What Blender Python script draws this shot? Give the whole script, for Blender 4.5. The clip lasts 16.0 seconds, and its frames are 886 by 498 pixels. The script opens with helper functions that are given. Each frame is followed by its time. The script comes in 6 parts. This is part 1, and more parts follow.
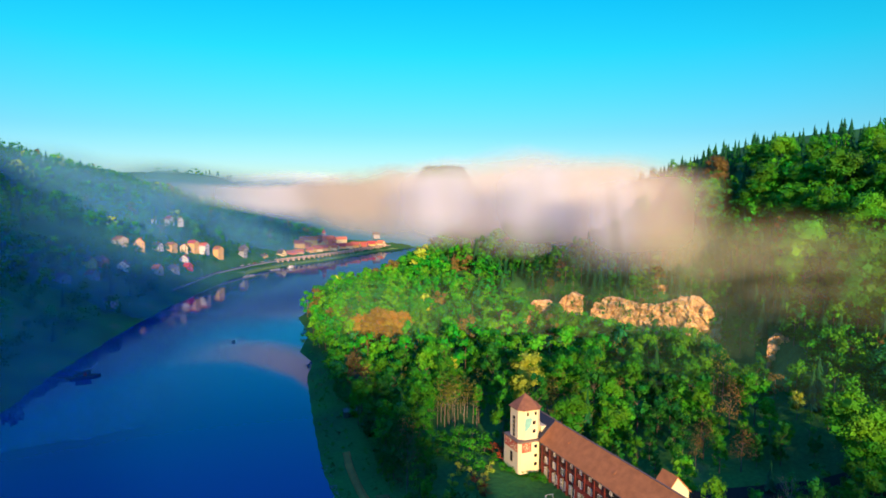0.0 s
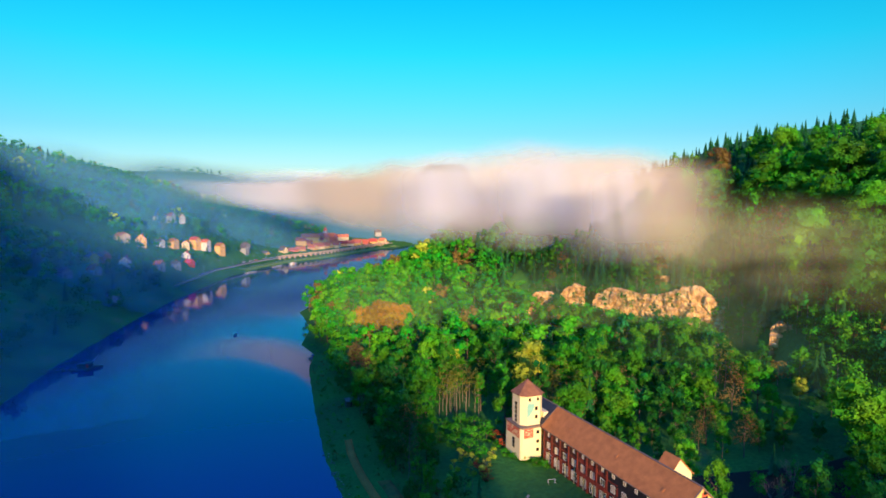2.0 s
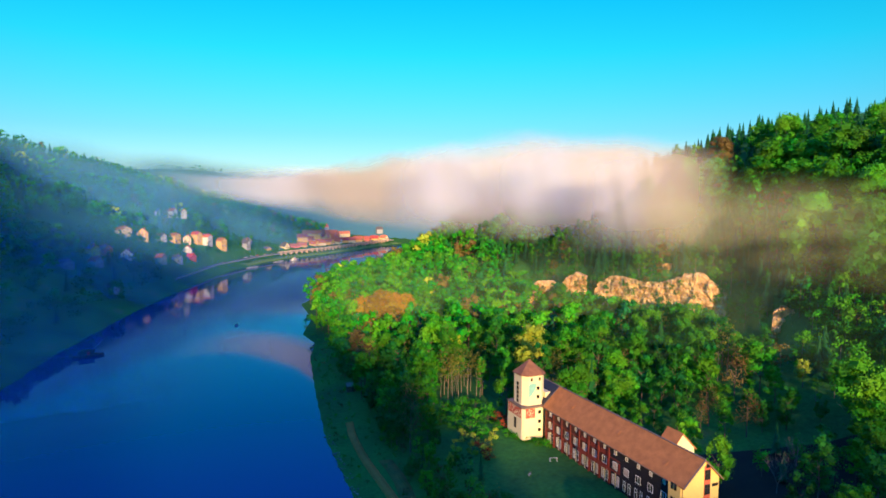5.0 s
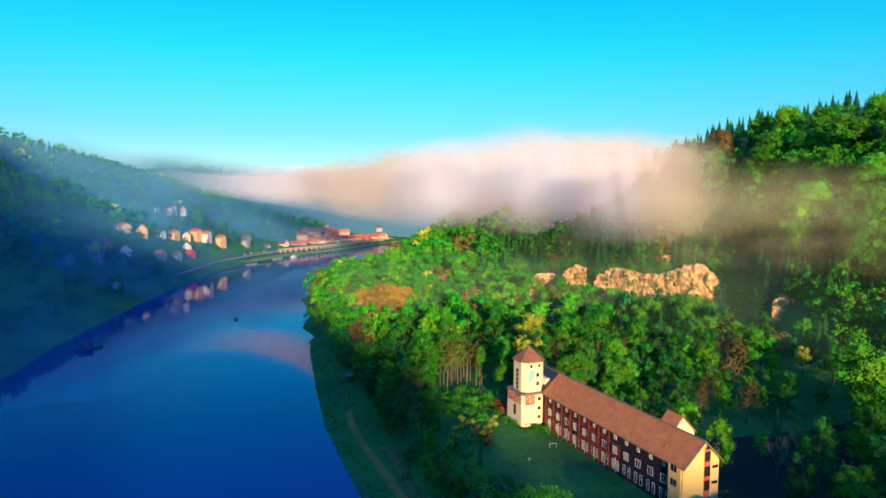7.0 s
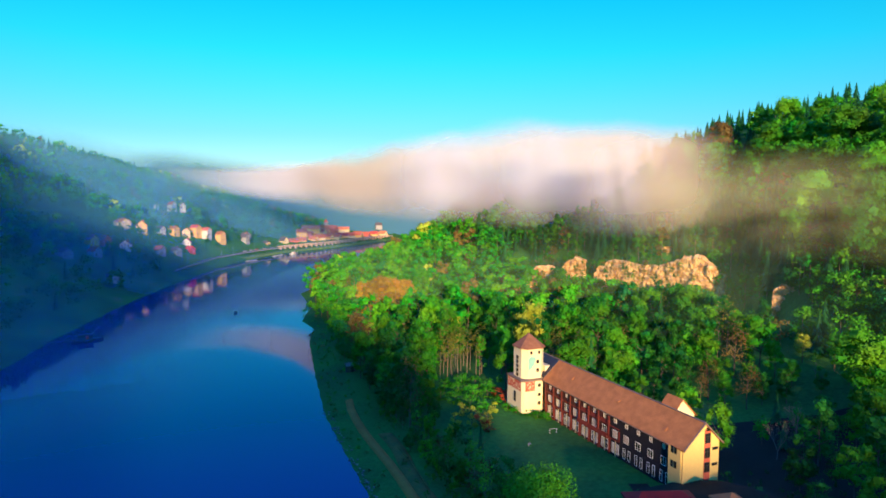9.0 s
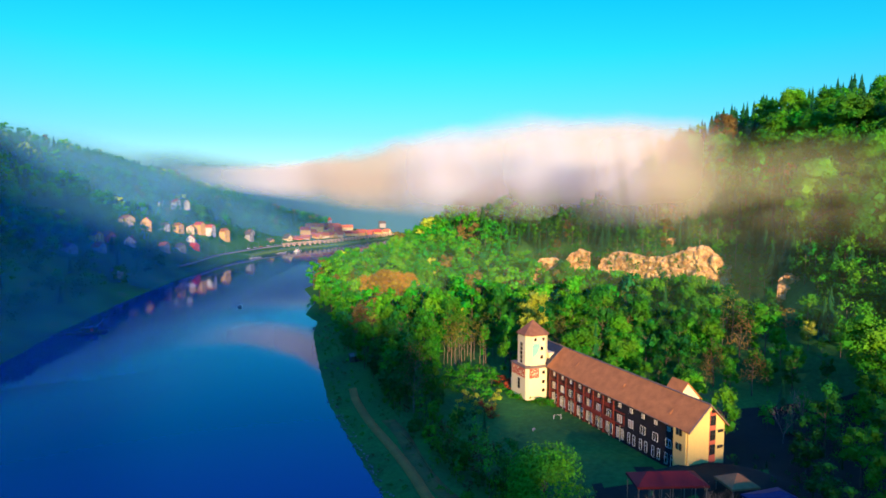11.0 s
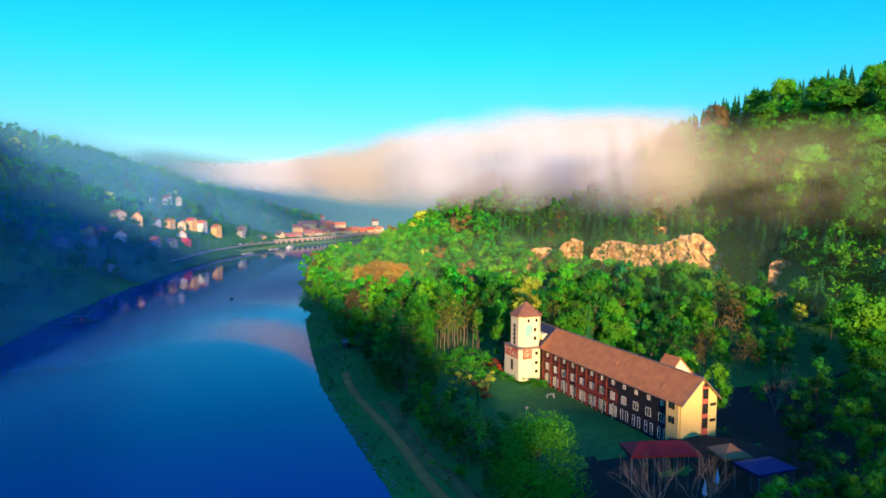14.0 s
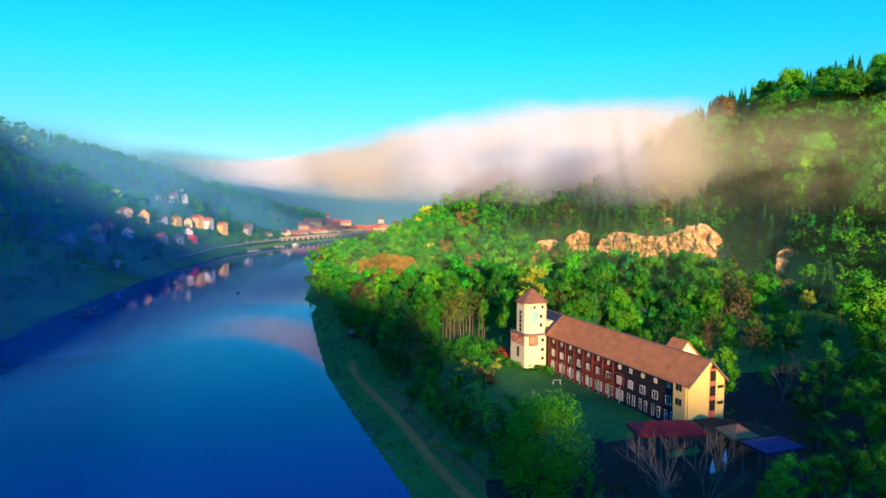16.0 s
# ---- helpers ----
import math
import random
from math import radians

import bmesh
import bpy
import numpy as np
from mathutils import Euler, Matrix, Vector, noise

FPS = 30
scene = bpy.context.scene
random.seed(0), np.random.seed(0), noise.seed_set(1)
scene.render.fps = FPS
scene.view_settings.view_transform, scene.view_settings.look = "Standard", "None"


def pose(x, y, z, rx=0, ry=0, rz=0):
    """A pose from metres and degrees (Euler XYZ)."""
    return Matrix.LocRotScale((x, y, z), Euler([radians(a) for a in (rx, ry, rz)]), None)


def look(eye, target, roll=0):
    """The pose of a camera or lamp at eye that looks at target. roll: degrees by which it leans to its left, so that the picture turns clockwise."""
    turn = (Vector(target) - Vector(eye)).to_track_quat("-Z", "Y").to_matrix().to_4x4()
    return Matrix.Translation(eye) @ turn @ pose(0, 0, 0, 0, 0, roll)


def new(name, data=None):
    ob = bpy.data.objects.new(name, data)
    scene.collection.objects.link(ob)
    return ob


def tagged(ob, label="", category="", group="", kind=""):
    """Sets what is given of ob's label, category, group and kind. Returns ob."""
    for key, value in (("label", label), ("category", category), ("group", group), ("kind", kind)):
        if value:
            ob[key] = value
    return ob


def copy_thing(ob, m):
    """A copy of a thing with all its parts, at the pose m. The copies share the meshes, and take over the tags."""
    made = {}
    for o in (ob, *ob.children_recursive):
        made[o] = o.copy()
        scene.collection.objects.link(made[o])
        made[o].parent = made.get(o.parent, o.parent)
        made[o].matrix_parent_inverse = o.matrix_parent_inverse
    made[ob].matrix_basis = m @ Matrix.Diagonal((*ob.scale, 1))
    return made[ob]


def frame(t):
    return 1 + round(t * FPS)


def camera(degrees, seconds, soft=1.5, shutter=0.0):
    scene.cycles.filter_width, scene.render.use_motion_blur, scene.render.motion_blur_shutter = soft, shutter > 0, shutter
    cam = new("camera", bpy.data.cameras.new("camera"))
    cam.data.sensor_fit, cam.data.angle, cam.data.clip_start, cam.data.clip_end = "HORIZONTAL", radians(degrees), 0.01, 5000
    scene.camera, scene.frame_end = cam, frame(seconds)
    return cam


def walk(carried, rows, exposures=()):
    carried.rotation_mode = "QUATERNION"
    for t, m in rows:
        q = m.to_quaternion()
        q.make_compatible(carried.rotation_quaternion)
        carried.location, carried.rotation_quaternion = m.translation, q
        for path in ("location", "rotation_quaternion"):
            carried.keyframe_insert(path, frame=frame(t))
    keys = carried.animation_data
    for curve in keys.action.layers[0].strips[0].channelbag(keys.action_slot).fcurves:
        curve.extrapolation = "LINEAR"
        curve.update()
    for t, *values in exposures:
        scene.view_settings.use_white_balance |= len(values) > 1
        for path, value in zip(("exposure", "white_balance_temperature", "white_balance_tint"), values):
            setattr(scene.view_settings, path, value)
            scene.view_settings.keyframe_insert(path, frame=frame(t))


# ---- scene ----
cam = camera(70.8, 16.0, soft=1.7)
PATH = [
    (0, (-0.093, 0.84, 76.47), (-0.112, 2.833, 76.307), 0.2),
    (0.5, (0.051, 0.854, 75.434), (0.029, 2.847, 75.271), 0.1),
    (1, (0.039, 0.794, 74.542), (0.01, 2.788, 74.379), 0.1),
    (1.5, (-0.062, 0.698, 73.707), (-0.088, 2.691, 73.544), 0.2),
    (2, (-0.114, 0.785, 72.781), (-0.138, 2.778, 72.618), 0.1),
    (2.5, (-0.023, 0.85, 71.655), (-0.05, 2.843, 71.494), 0.2),
    (3, (-0.079, 0.732, 70.838), (-0.104, 2.725, 70.676), 0.2),
    (3.5, (-0.175, 0.716, 70.062), (-0.199, 2.709, 69.9), 0.2),
    (4, (-0.178, 0.776, 69.063), (-0.203, 2.769, 68.902), 0.2),
    (6.5, (-0.279, 0.572, 64.778), (-0.31, 2.566, 64.618), 0.2),
    (7, (-0.181, 0.649, 63.74), (-0.208, 2.642, 63.582), 0.2),
    (7.5, (-0.246, 0.507, 62.968), (-0.267, 2.501, 62.81), 0.2),
    (8, (-0.189, 0.495, 62.031), (-0.21, 2.488, 61.873), 0.2),
    (8.5, (-0.253, 0.441, 61.206), (-0.275, 2.435, 61.048), 0.2),
    (9, (-0.243, 0.42, 60.428), (-0.269, 2.413, 60.269), 0.2),
    (11.5, (-0.29, 0.364, 56.116), (-0.329, 2.357, 55.959), 0.1),
    (12, (-0.28, 0.226, 55.283), (-0.32, 2.22, 55.127), 0.1),
    (12.5, (-0.297, 0.332, 54.45), (-0.331, 2.326, 54.295), 0.2),
    (13, (-0.182, 0.446, 53.558), (-0.206, 2.44, 53.404), 0.1),
    (13.5, (-0.335, 0.259, 52.807), (-0.35, 2.253, 52.654), 0.2),
    (14, (-0.397, 0.187, 51.924), (-0.411, 2.181, 51.77), 0.2),
    (14.5, (-0.359, 0.132, 51.148), (-0.381, 2.126, 50.993), 0.1),
    (15, (-0.377, 0.181, 50.167), (-0.409, 2.175, 50.013), 0.1),
    (15.5, (-0.358, 0.081, 49.48), (-0.394, 2.075, 49.326), 0.1),
    (16, (-0.368, 0.158, 48.608), (-0.4, 2.152, 48.454), 0.0),
]
walk(cam, [(t, look(eye, target, roll)) for t, eye, target, roll in PATH], exposures=((0.0, 1.20), (8.0, 1.30), (16.0, 1.40)))

# ---- light ----
SUN_TO = Vector((0.15, -0.98, 0.19)).normalized()      # towards the low morning sun, behind the camera
world = bpy.data.worlds.new("morning_sky")
scene.world = world
world.use_nodes = True
wn, wl = world.node_tree.nodes, world.node_tree.links
wn.clear()
sky = wn.new("ShaderNodeTexSky")
sky.sky_type = 'NISHITA'
sky.sun_disc = False
sky.sun_elevation = math.asin(SUN_TO.z)
sky.sun_rotation = math.atan2(SUN_TO.x, SUN_TO.y)
sky.air_density, sky.dust_density, sky.ozone_density = 1.0, 0.3, 3.0
hsv = wn.new("ShaderNodeHueSaturation")
hsv.inputs["Saturation"].default_value = 1.15
tint = wn.new("ShaderNodeMix")
tint.data_type, tint.blend_type = 'RGBA', 'MULTIPLY'
tint.inputs[0].default_value = 1.0
wco0 = wn.new("ShaderNodeTexCoord")
wsep = wn.new("ShaderNodeSeparateXYZ")
wl.new(wco0.outputs["Generated"], wsep.inputs[0])
cast = wn.new("ShaderNodeValToRGB")          # the clear morning sky deepens from pale cyan to blue
cast.color_ramp.elements[0].position, cast.color_ramp.elements[0].color = 0.0, (0.95, 0.92, 1.2, 1)
cast.color_ramp.elements[1].position, cast.color_ramp.elements[1].color = 0.60, (0.5, 1.9, 4.4, 1)
for pos, colr in ((0.10, (0.48, 0.95, 1.10, 1)), (0.22, (0.10, 1.40, 1.25, 1)), (0.33, (0.01, 1.44, 1.35, 1))):
    cast.color_ramp.elements.new(pos).color = colr
wl.new(wsep.outputs["Z"], cast.inputs[0])
wl.new(cast.outputs[0], tint.inputs[7])
bg = wn.new("ShaderNodeBackground")
bg.inputs["Strength"].default_value = 0.07
wo = wn.new("ShaderNodeOutputWorld")
wl.new(sky.outputs[0], hsv.inputs["Color"])
wl.new(hsv.outputs[0], tint.inputs[6])
wl.new(tint.outputs[2], bg.inputs["Color"])
wl.new(bg.outputs[0], wo.inputs["Surface"])

sun_data = bpy.data.lights.new("sun", 'SUN')
sun_data.energy, sun_data.angle, sun_data.color = 3.8, radians(1.6), (1.0, 0.68, 0.36)
sun = new("sun", sun_data)
sun.matrix_world = look(SUN_TO * 500, (0, 0, 0))

# ---- materials ----


def material(name, color, rough=0.8, metal=0.0, vary=0.25, scale=2.0, bump=0.2, fine=None, rnd=0.0, trans=0.0, color2=None, spec=0.3):
    """A surface with colour variation at two scales, fine relief and an optional change from piece to piece."""
    m = bpy.data.materials.new(name)
    m.use_nodes = True
    n, l = m.node_tree.nodes, m.node_tree.links
    p = n["Principled BSDF"]
    p.inputs["Roughness"].default_value = rough
    p.inputs["Metallic"].default_value = metal
    p.inputs["Specular IOR Level"].default_value = spec
    co = n.new("ShaderNodeTexCoord")
    a = n.new("ShaderNodeTexNoise")
    a.inputs["Scale"].default_value, a.inputs["Detail"].default_value = scale, 5
    b = n.new("ShaderNodeTexNoise")
    b.inputs["Scale"].default_value, b.inputs["Detail"].default_value = scale * (fine or 7.0), 3
    l.new(co.outputs["Object"], a.inputs["Vector"])
    l.new(co.outputs["Object"], b.inputs["Vector"])
    c2 = color2 or tuple(v * 0.45 for v in color)
    ramp = n.new("ShaderNodeValToRGB")
    ramp.color_ramp.elements[0].position, ramp.color_ramp.elements[1].position = 0.32, 0.68
    ramp.color_ramp.elements[0].color = (*[x * vary + y * (1 - vary) for x, y in zip(c2, color)], 1)
    ramp.color_ramp.elements[1].color = (*color, 1)
    l.new(a.outputs["Fac"], ramp.inputs[0])
    val = n.new("ShaderNodeMapRange")
    val.inputs["To Min"].default_value, val.inputs["To Max"].default_value = 1 - vary * 0.7, 1 + vary * 0.7
    l.new(b.outputs["Fac"], val.inputs["Value"])
    h = n.new("ShaderNodeHueSaturation")
    l.new(ramp.outputs[0], h.inputs["Color"])
    l.new(val.outputs[0], h.inputs["Value"])
    out = h.outputs[0]
    if rnd:
        oi = n.new("ShaderNodeObjectInfo")
        r = n.new("ShaderNodeMapRange")
        r.inputs["To Min"].default_value, r.inputs["To Max"].default_value = 1 - rnd, 1 + rnd
        l.new(oi.outputs["Random"], r.inputs["Value"])
        h2 = n.new("ShaderNodeHueSaturation")
        l.new(out, h2.inputs["Color"])
        l.new(r.outputs[0], h2.inputs["Value"])
        r2 = n.new("ShaderNodeMapRange")
        r2.inputs["To Min"].default_value, r2.inputs["To Max"].default_value = 0.5 - rnd * 0.06, 0.5 + rnd * 0.06
        l.new(oi.outputs["Random"], r2.inputs["Value"])
        l.new(r2.outputs[0], h2.inputs["Hue"])
        out = h2.outputs[0]
    l.new(out, p.inputs["Base Color"])
    if bump:
        bu = n.new("ShaderNodeBump")
        bu.inputs["Strength"].default_value, bu.inputs["Distance"].default_value = bump, 0.05
        l.new(b.outputs["Fac"], bu.inputs["Height"])
        l.new(bu.outputs[0], p.inputs["Normal"])
    return m


def leaf_material(name, color, rnd=0.34):
    """Leaves: each leaf and each tree a little different, with light coming through."""
    m = bpy.data.materials.new(name)
    m.use_nodes = True
    n, l = m.node_tree.nodes, m.node_tree.links
    p = n["Principled BSDF"]
    p.inputs["Roughness"].default_value = 0.6
    p.inputs["Specular IOR Level"].default_value = 0.15
    geo = n.new("ShaderNodeNewGeometry")
    oi = n.new("ShaderNodeObjectInfo")
    mr = n.new("ShaderNodeMapRange")
    mr.inputs["To Min"].default_value, mr.inputs["To Max"].default_value = 0.80, 1.20
    l.new(geo.outputs["Random Per Island"], mr.inputs["Value"])
    co = n.new("ShaderNodeTexCoord")
    no = n.new("ShaderNodeTexNoise")
    no.inputs["Scale"].default_value, no.inputs["Detail"].default_value = 0.12, 2
    l.new(co.outputs["Object"], no.inputs["Vector"])
    mn = n.new("ShaderNodeMapRange")
    mn.inputs["From Min"].default_value, mn.inputs["From Max"].default_value = 0.3, 0.7
    mn.inputs["To Min"].default_value, mn.inputs["To Max"].default_value = 0.47, 0.53
    l.new(no.outputs["Fac"], mn.inputs["Value"])
    h = n.new("ShaderNodeHueSaturation")
    h.inputs["Color"].default_value = (*color, 1)
    l.new(mr.outputs[0], h.inputs["Value"])
    l.new(mn.outputs[0], h.inputs["Hue"])
    r = n.new("ShaderNodeMapRange")
    r.inputs["To Min"].default_value, r.inputs["To Max"].default_value = 1 - rnd, 1 + rnd
    l.new(oi.outputs["Random"], r.inputs["Value"])
    h2 = n.new("ShaderNodeHueSaturation")
    l.new(h.outputs[0], h2.inputs["Color"])
    l.new(r.outputs[0], h2.inputs["Value"])
    l.new(h2.outputs[0], p.inputs["Base Color"])
    tr = n.new("ShaderNodeBsdfTranslucent")
    l.new(h2.outputs[0], tr.inputs["Color"])
    mx = n.new("ShaderNodeMixShader")
    mx.inputs[0].default_value = 0.33
    l.new(p.outputs[0], mx.inputs[1])
    l.new(tr.outputs[0], mx.inputs[2])
    l.new(mx.outputs[0], n["Material Output"].inputs["Surface"])
    return m


LEAF = {
    "green": leaf_material("spring_leaf", (0.0292, 0.2408, 0.0086)),
    "bright": leaf_material("bright_leaf", (0.0619, 0.3182, 0.0103)),
    "deep": leaf_material("deep_leaf", (0.0129, 0.1634, 0.0189)),
    "yellow": leaf_material("yellow_leaf", (0.36, 0.46, 0.04)),
    "russet": leaf_material("russet_bud", (0.165, 0.12, 0.03)),
    "gold": leaf_material("orange_gold_bud", (0.37, 0.235, 0.020)),
    "copper": leaf_material("copper_leaf", (0.38, 0.085, 0.02)),
    "olive": leaf_material("olive_bud", (0.14, 0.165, 0.02)),
    "needle": leaf_material("conifer_needle", (0.014, 0.11, 0.030)),
}
M_BARK = material("grey_brown_bark", (0.16, 0.11, 0.07), 0.95, vary=0.5, scale=1.5)
M_PALE = material("pale_birch_bark", (0.21, 0.17, 0.12), 0.9, vary=0.5, scale=1.5)
M_PLASTER = material("cream_plaster", (0.74, 0.62, 0.36), 0.9, vary=0.12, scale=0.35, bump=0.08)
M_PLASTER2 = material("yellow_plaster", (0.72, 0.50, 0.16), 0.9, vary=0.14, scale=0.35, bump=0.08)
M_ROOF = material("brown_roof_tile", (0.47, 0.175, 0.052), 0.85, vary=0.5, scale=0.6, fine=12, bump=0.4)
M_ROOF2 = material("dark_brown_roof_tile", (0.26, 0.11, 0.055), 0.85, vary=0.5, scale=0.8, fine=12, bump=0.4)
M_SLATE = material("blue_black_slate", (0.03, 0.035, 0.05), 0.6, vary=0.4, scale=1.0)
M_TIMBER = material("dark_brown_cladding", (0.085, 0.026, 0.018), 0.8, vary=0.5, scale=0.8)
# darker copy of the cladding: shade on the near front is put into the colour
M_SHADEWOOD = material("shade_darkened_cladding", (0.020, 0.017, 0.022), 0.75, vary=0.5, scale=0.8)
M_REDWOOD = material("red_painted_timber", (0.22, 0.035, 0.022), 0.7, vary=0.3, scale=0.9)
M_WHITE = material("white_painted_frame", (0.78, 0.76, 0.72), 0.5, vary=0.1, scale=1.0, bump=0.05)
M_TRIM = material("grey_zinc_edge", (0.20, 0.14, 0.10), 0.7, metal=0.0, vary=0.2)
M_ROCK = material("pale_ochre_sandstone", (0.84, 0.54, 0.24), 0.95, vary=0.95, scale=0.45, fine=6, bump=0.8, color2=(0.30, 0.13, 0.05))
M_STONE = material("grey_bank_stone", (0.22, 0.19, 0.14), 0.9, vary=0.4, scale=1.2, rnd=0.3)
M_ASPHALT = material("grey_asphalt", (0.06, 0.06, 0.065), 0.9, vary=0.3, scale=0.4)
M_PATH = material("reddish_gravel", (0.74, 0.19, 0.028), 0.95, vary=0.5, scale=0.25, fine=15)
M_GRASS = material("sunlit_short_grass", (0.17, 0.27, 0.06), 0.95, vary=0.4, scale=0.12, fine=9)
M_VERGE = material("dry_brown_grass", (0.30, 0.135, 0.022), 0.95, vary=0.7, scale=0.25, fine=9, color2=(0.05, 0.09, 0.02))
M_CONC = material("weathered_concrete", (0.36, 0.33, 0.29), 0.9, vary=0.4, scale=0.3)
M_REDROOF = material("red_clay_tile", (0.62, 0.13, 0.075), 0.8, vary=0.35, scale=0.5, rnd=0.25)
M_REDTENT = material("red_canvas", (0.15, 0.009, 0.007), 0.75, vary=0.3, scale=0.5, bump=0.1)
M_BLUE = material("blue_tarpaulin", (0.004, 0.011, 0.075), 0.5, vary=0.3, scale=0.6)
M_METAL = material("galvanised_steel", (0.45, 0.45, 0.45), 0.4, metal=0.8, vary=0.2)
M_DARK = material("dark_tarred_wood", (0.03, 0.025, 0.022), 0.7, vary=0.4)
M_REDPAINT = material("red_enamel", (0.55, 0.03, 0.02), 0.35, vary=0.1)
M_TEAL = material("teal_mural_paint", (0.22, 0.46, 0.38), 0.8, vary=0.3, scale=0.8)
M_MURAL = material("rust_mural_paint", (0.52, 0.11, 0.06), 0.8, vary=0.3, scale=1.2)


def glass_material():
    m = bpy.data.materials.new("window_glass")
    m.use_nodes = True
    p = m.node_tree.nodes["Principled BSDF"]
    p.inputs["Base Color"].default_value = (0.02, 0.022, 0.025, 1)
    p.inputs["Roughness"].default_value = 0.05
    p.inputs["Specular IOR Level"].default_value = 0.8
    return m


M_GLASS = glass_material()
M_CREAM_PANE = material("cream_glossy_pane", (0.52, 0.40, 0.27), 0.35, vary=0.25, scale=0.8, spec=0.6, rnd=0.35)

# ground: meadow, woodland floor and bare slopes blended by steepness
M_GROUND = bpy.data.materials.new("meadow_and_woodland_floor")
M_GROUND.use_nodes = True
gn, gl = M_GROUND.node_tree.nodes, M_GROUND.node_tree.links
gp = gn["Principled BSDF"]
gp.inputs["Roughness"].default_value = 0.95
gp.inputs["Specular IOR Level"].default_value = 0.1
gco = gn.new("ShaderNodeTexCoord")
g1 = gn.new("ShaderNodeTexNoise")
g1.inputs["Scale"].default_value, g1.inputs["Detail"].default_value = 0.035, 6
g2 = gn.new("ShaderNodeTexNoise")
g2.inputs["Scale"].default_value, g2.inputs["Detail"].default_value = 0.9, 4
gl.new(gco.outputs["Object"], g1.inputs["Vector"])
gl.new(gco.outputs["Object"], g2.inputs["Vector"])
gr = gn.new("ShaderNodeValToRGB")
gr.color_ramp.elements[0].position, gr.color_ramp.elements[0].color = 0.35, (0.036, 0.115, 0.026, 1)
gr.color_ramp.elements[1].position, gr.color_ramp.elements[1].color = 0.62, (0.048, 0.185, 0.026, 1)
ge = gr.color_ramp.elements.new(0.72)
ge.color = (0.13, 0.15, 0.05, 1)
gl.new(g1.outputs["Fac"], gr.inputs[0])
gm = gn.new("ShaderNodeMapRange")
gm.inputs["To Min"].default_value, gm.inputs["To Max"].default_value = 0.55, 1.45
gl.new(g2.outputs["Fac"], gm.inputs["Value"])
gh = gn.new("ShaderNodeHueSaturation")
gl.new(gr.outputs[0], gh.inputs["Color"])
gl.new(gm.outputs[0], gh.inputs["Value"])
gl.new(gh.outputs[0], gp.inputs["Base Color"])
gb = gn.new("ShaderNodeBump")
gb.inputs["Strength"].default_value, gb.inputs["Distance"].default_value = 0.8, 0.4
gl.new(g2.outputs["Fac"], gb.inputs["Height"])
gl.new(gb.outputs[0], gp.inputs["Normal"])

# river: dark blue body, slow ripples
M_WATER = bpy.data.materials.new("river_water")
M_WATER.use_nodes = True
wn2, wl2 = M_WATER.node_tree.nodes, M_WATER.node_tree.links
wn2.clear()
wout = wn2.new("ShaderNodeOutputMaterial")
wbody = wn2.new("ShaderNodeBsdfDiffuse")
wbody.inputs["Color"].default_value = (0.0, 0.012, 0.122, 1)
wgloss = wn2.new("ShaderNodeBsdfGlossy")
wgloss.inputs["Color"].default_value = (0.66, 0.84, 1.0, 1)
wgloss.inputs["Roughness"].default_value = 0.05
wfr = wn2.new("ShaderNodeFresnel")
wfr.inputs["IOR"].default_value = 1.33
wmix = wn2.new("ShaderNodeMixShader")
wl2.new(wfr.outputs[0], wmix.inputs[0])
wl2.new(wbody.outputs[0], wmix.inputs[1])
wl2.new(wgloss.outputs[0], wmix.inputs[2])
wl2.new(wmix.outputs[0], wout.inputs["Surface"])
wco = wn2.new("ShaderNodeTexCoord")
wmap = wn2.new("ShaderNodeMapping")
wmap.inputs["Scale"].default_value = (0.25, 0.10, 1)
w1 = wn2.new("ShaderNodeTexNoise")
w1.inputs["Scale"].default_value, w1.inputs["Detail"].default_value = 1.0, 4
wb = wn2.new("ShaderNodeBump")
wb.inputs["Strength"].default_value, wb.inputs["Distance"].default_value = 0.07, 0.12
wl2.new(wco.outputs["Object"], wmap.inputs["Vector"])
wl2.new(wmap.outputs[0], w1.inputs["Vector"])
wl2.new(w1.outputs["Fac"], wb.inputs["Height"])
wl2.new(wb.outputs[0], wgloss.inputs["Normal"])
wl2.new(wb.outputs[0], wfr.inputs["Normal"])

# ---- the lie of the land ----


def shore_right(y):
    return np.interp(y, [-400, 0, 102, 129, 170, 208, 260, 285, 305, 345, 393, 420, 500, 600, 700, 800, 1000, 1600],
                     [220, 36, -8, -19, -35, -46, -60, -63, -74, -78, -96, -93, -86, -62, 0, 120, 600, 2500])


def shore_left(y):
    return np.interp(y, [-400, 0, 190, 260, 350, 430, 500, 575, 650, 700, 754, 831, 914, 1050, 1300, 1600],
                     [100, -80, -152, -170, -186, -196, -200, -205, -193, -178, -148, -118, -87, 0, 300, 1400])


def smooth(a, b, x):
    t = np.clip((x - a) / (b - a), 0, 1)
    return t * t * (3 - 2 * t)


def wobble(x, y, s):
    return (np.sin(x / s * 1.3 + 0.7 * np.sin(y / s * 0.9)) + np.sin(y / s * 1.1 + 1.3 * np.sin(x / s * 0.7 + 2))) * 0.5


def hill_v(x, y):
    """Distance into the hillside, which bends away up the valley and is hollowed out by the old quarry."""
    bowl = 13 * np.exp(-((x - 97) ** 2 + (y - 226) ** 2) / 650)
    return 0.89 * x + 0.45 * y - bowl - 0.22 * np.maximum(0, y - 330) - 0.4 * np.maximum(0, y - 500)


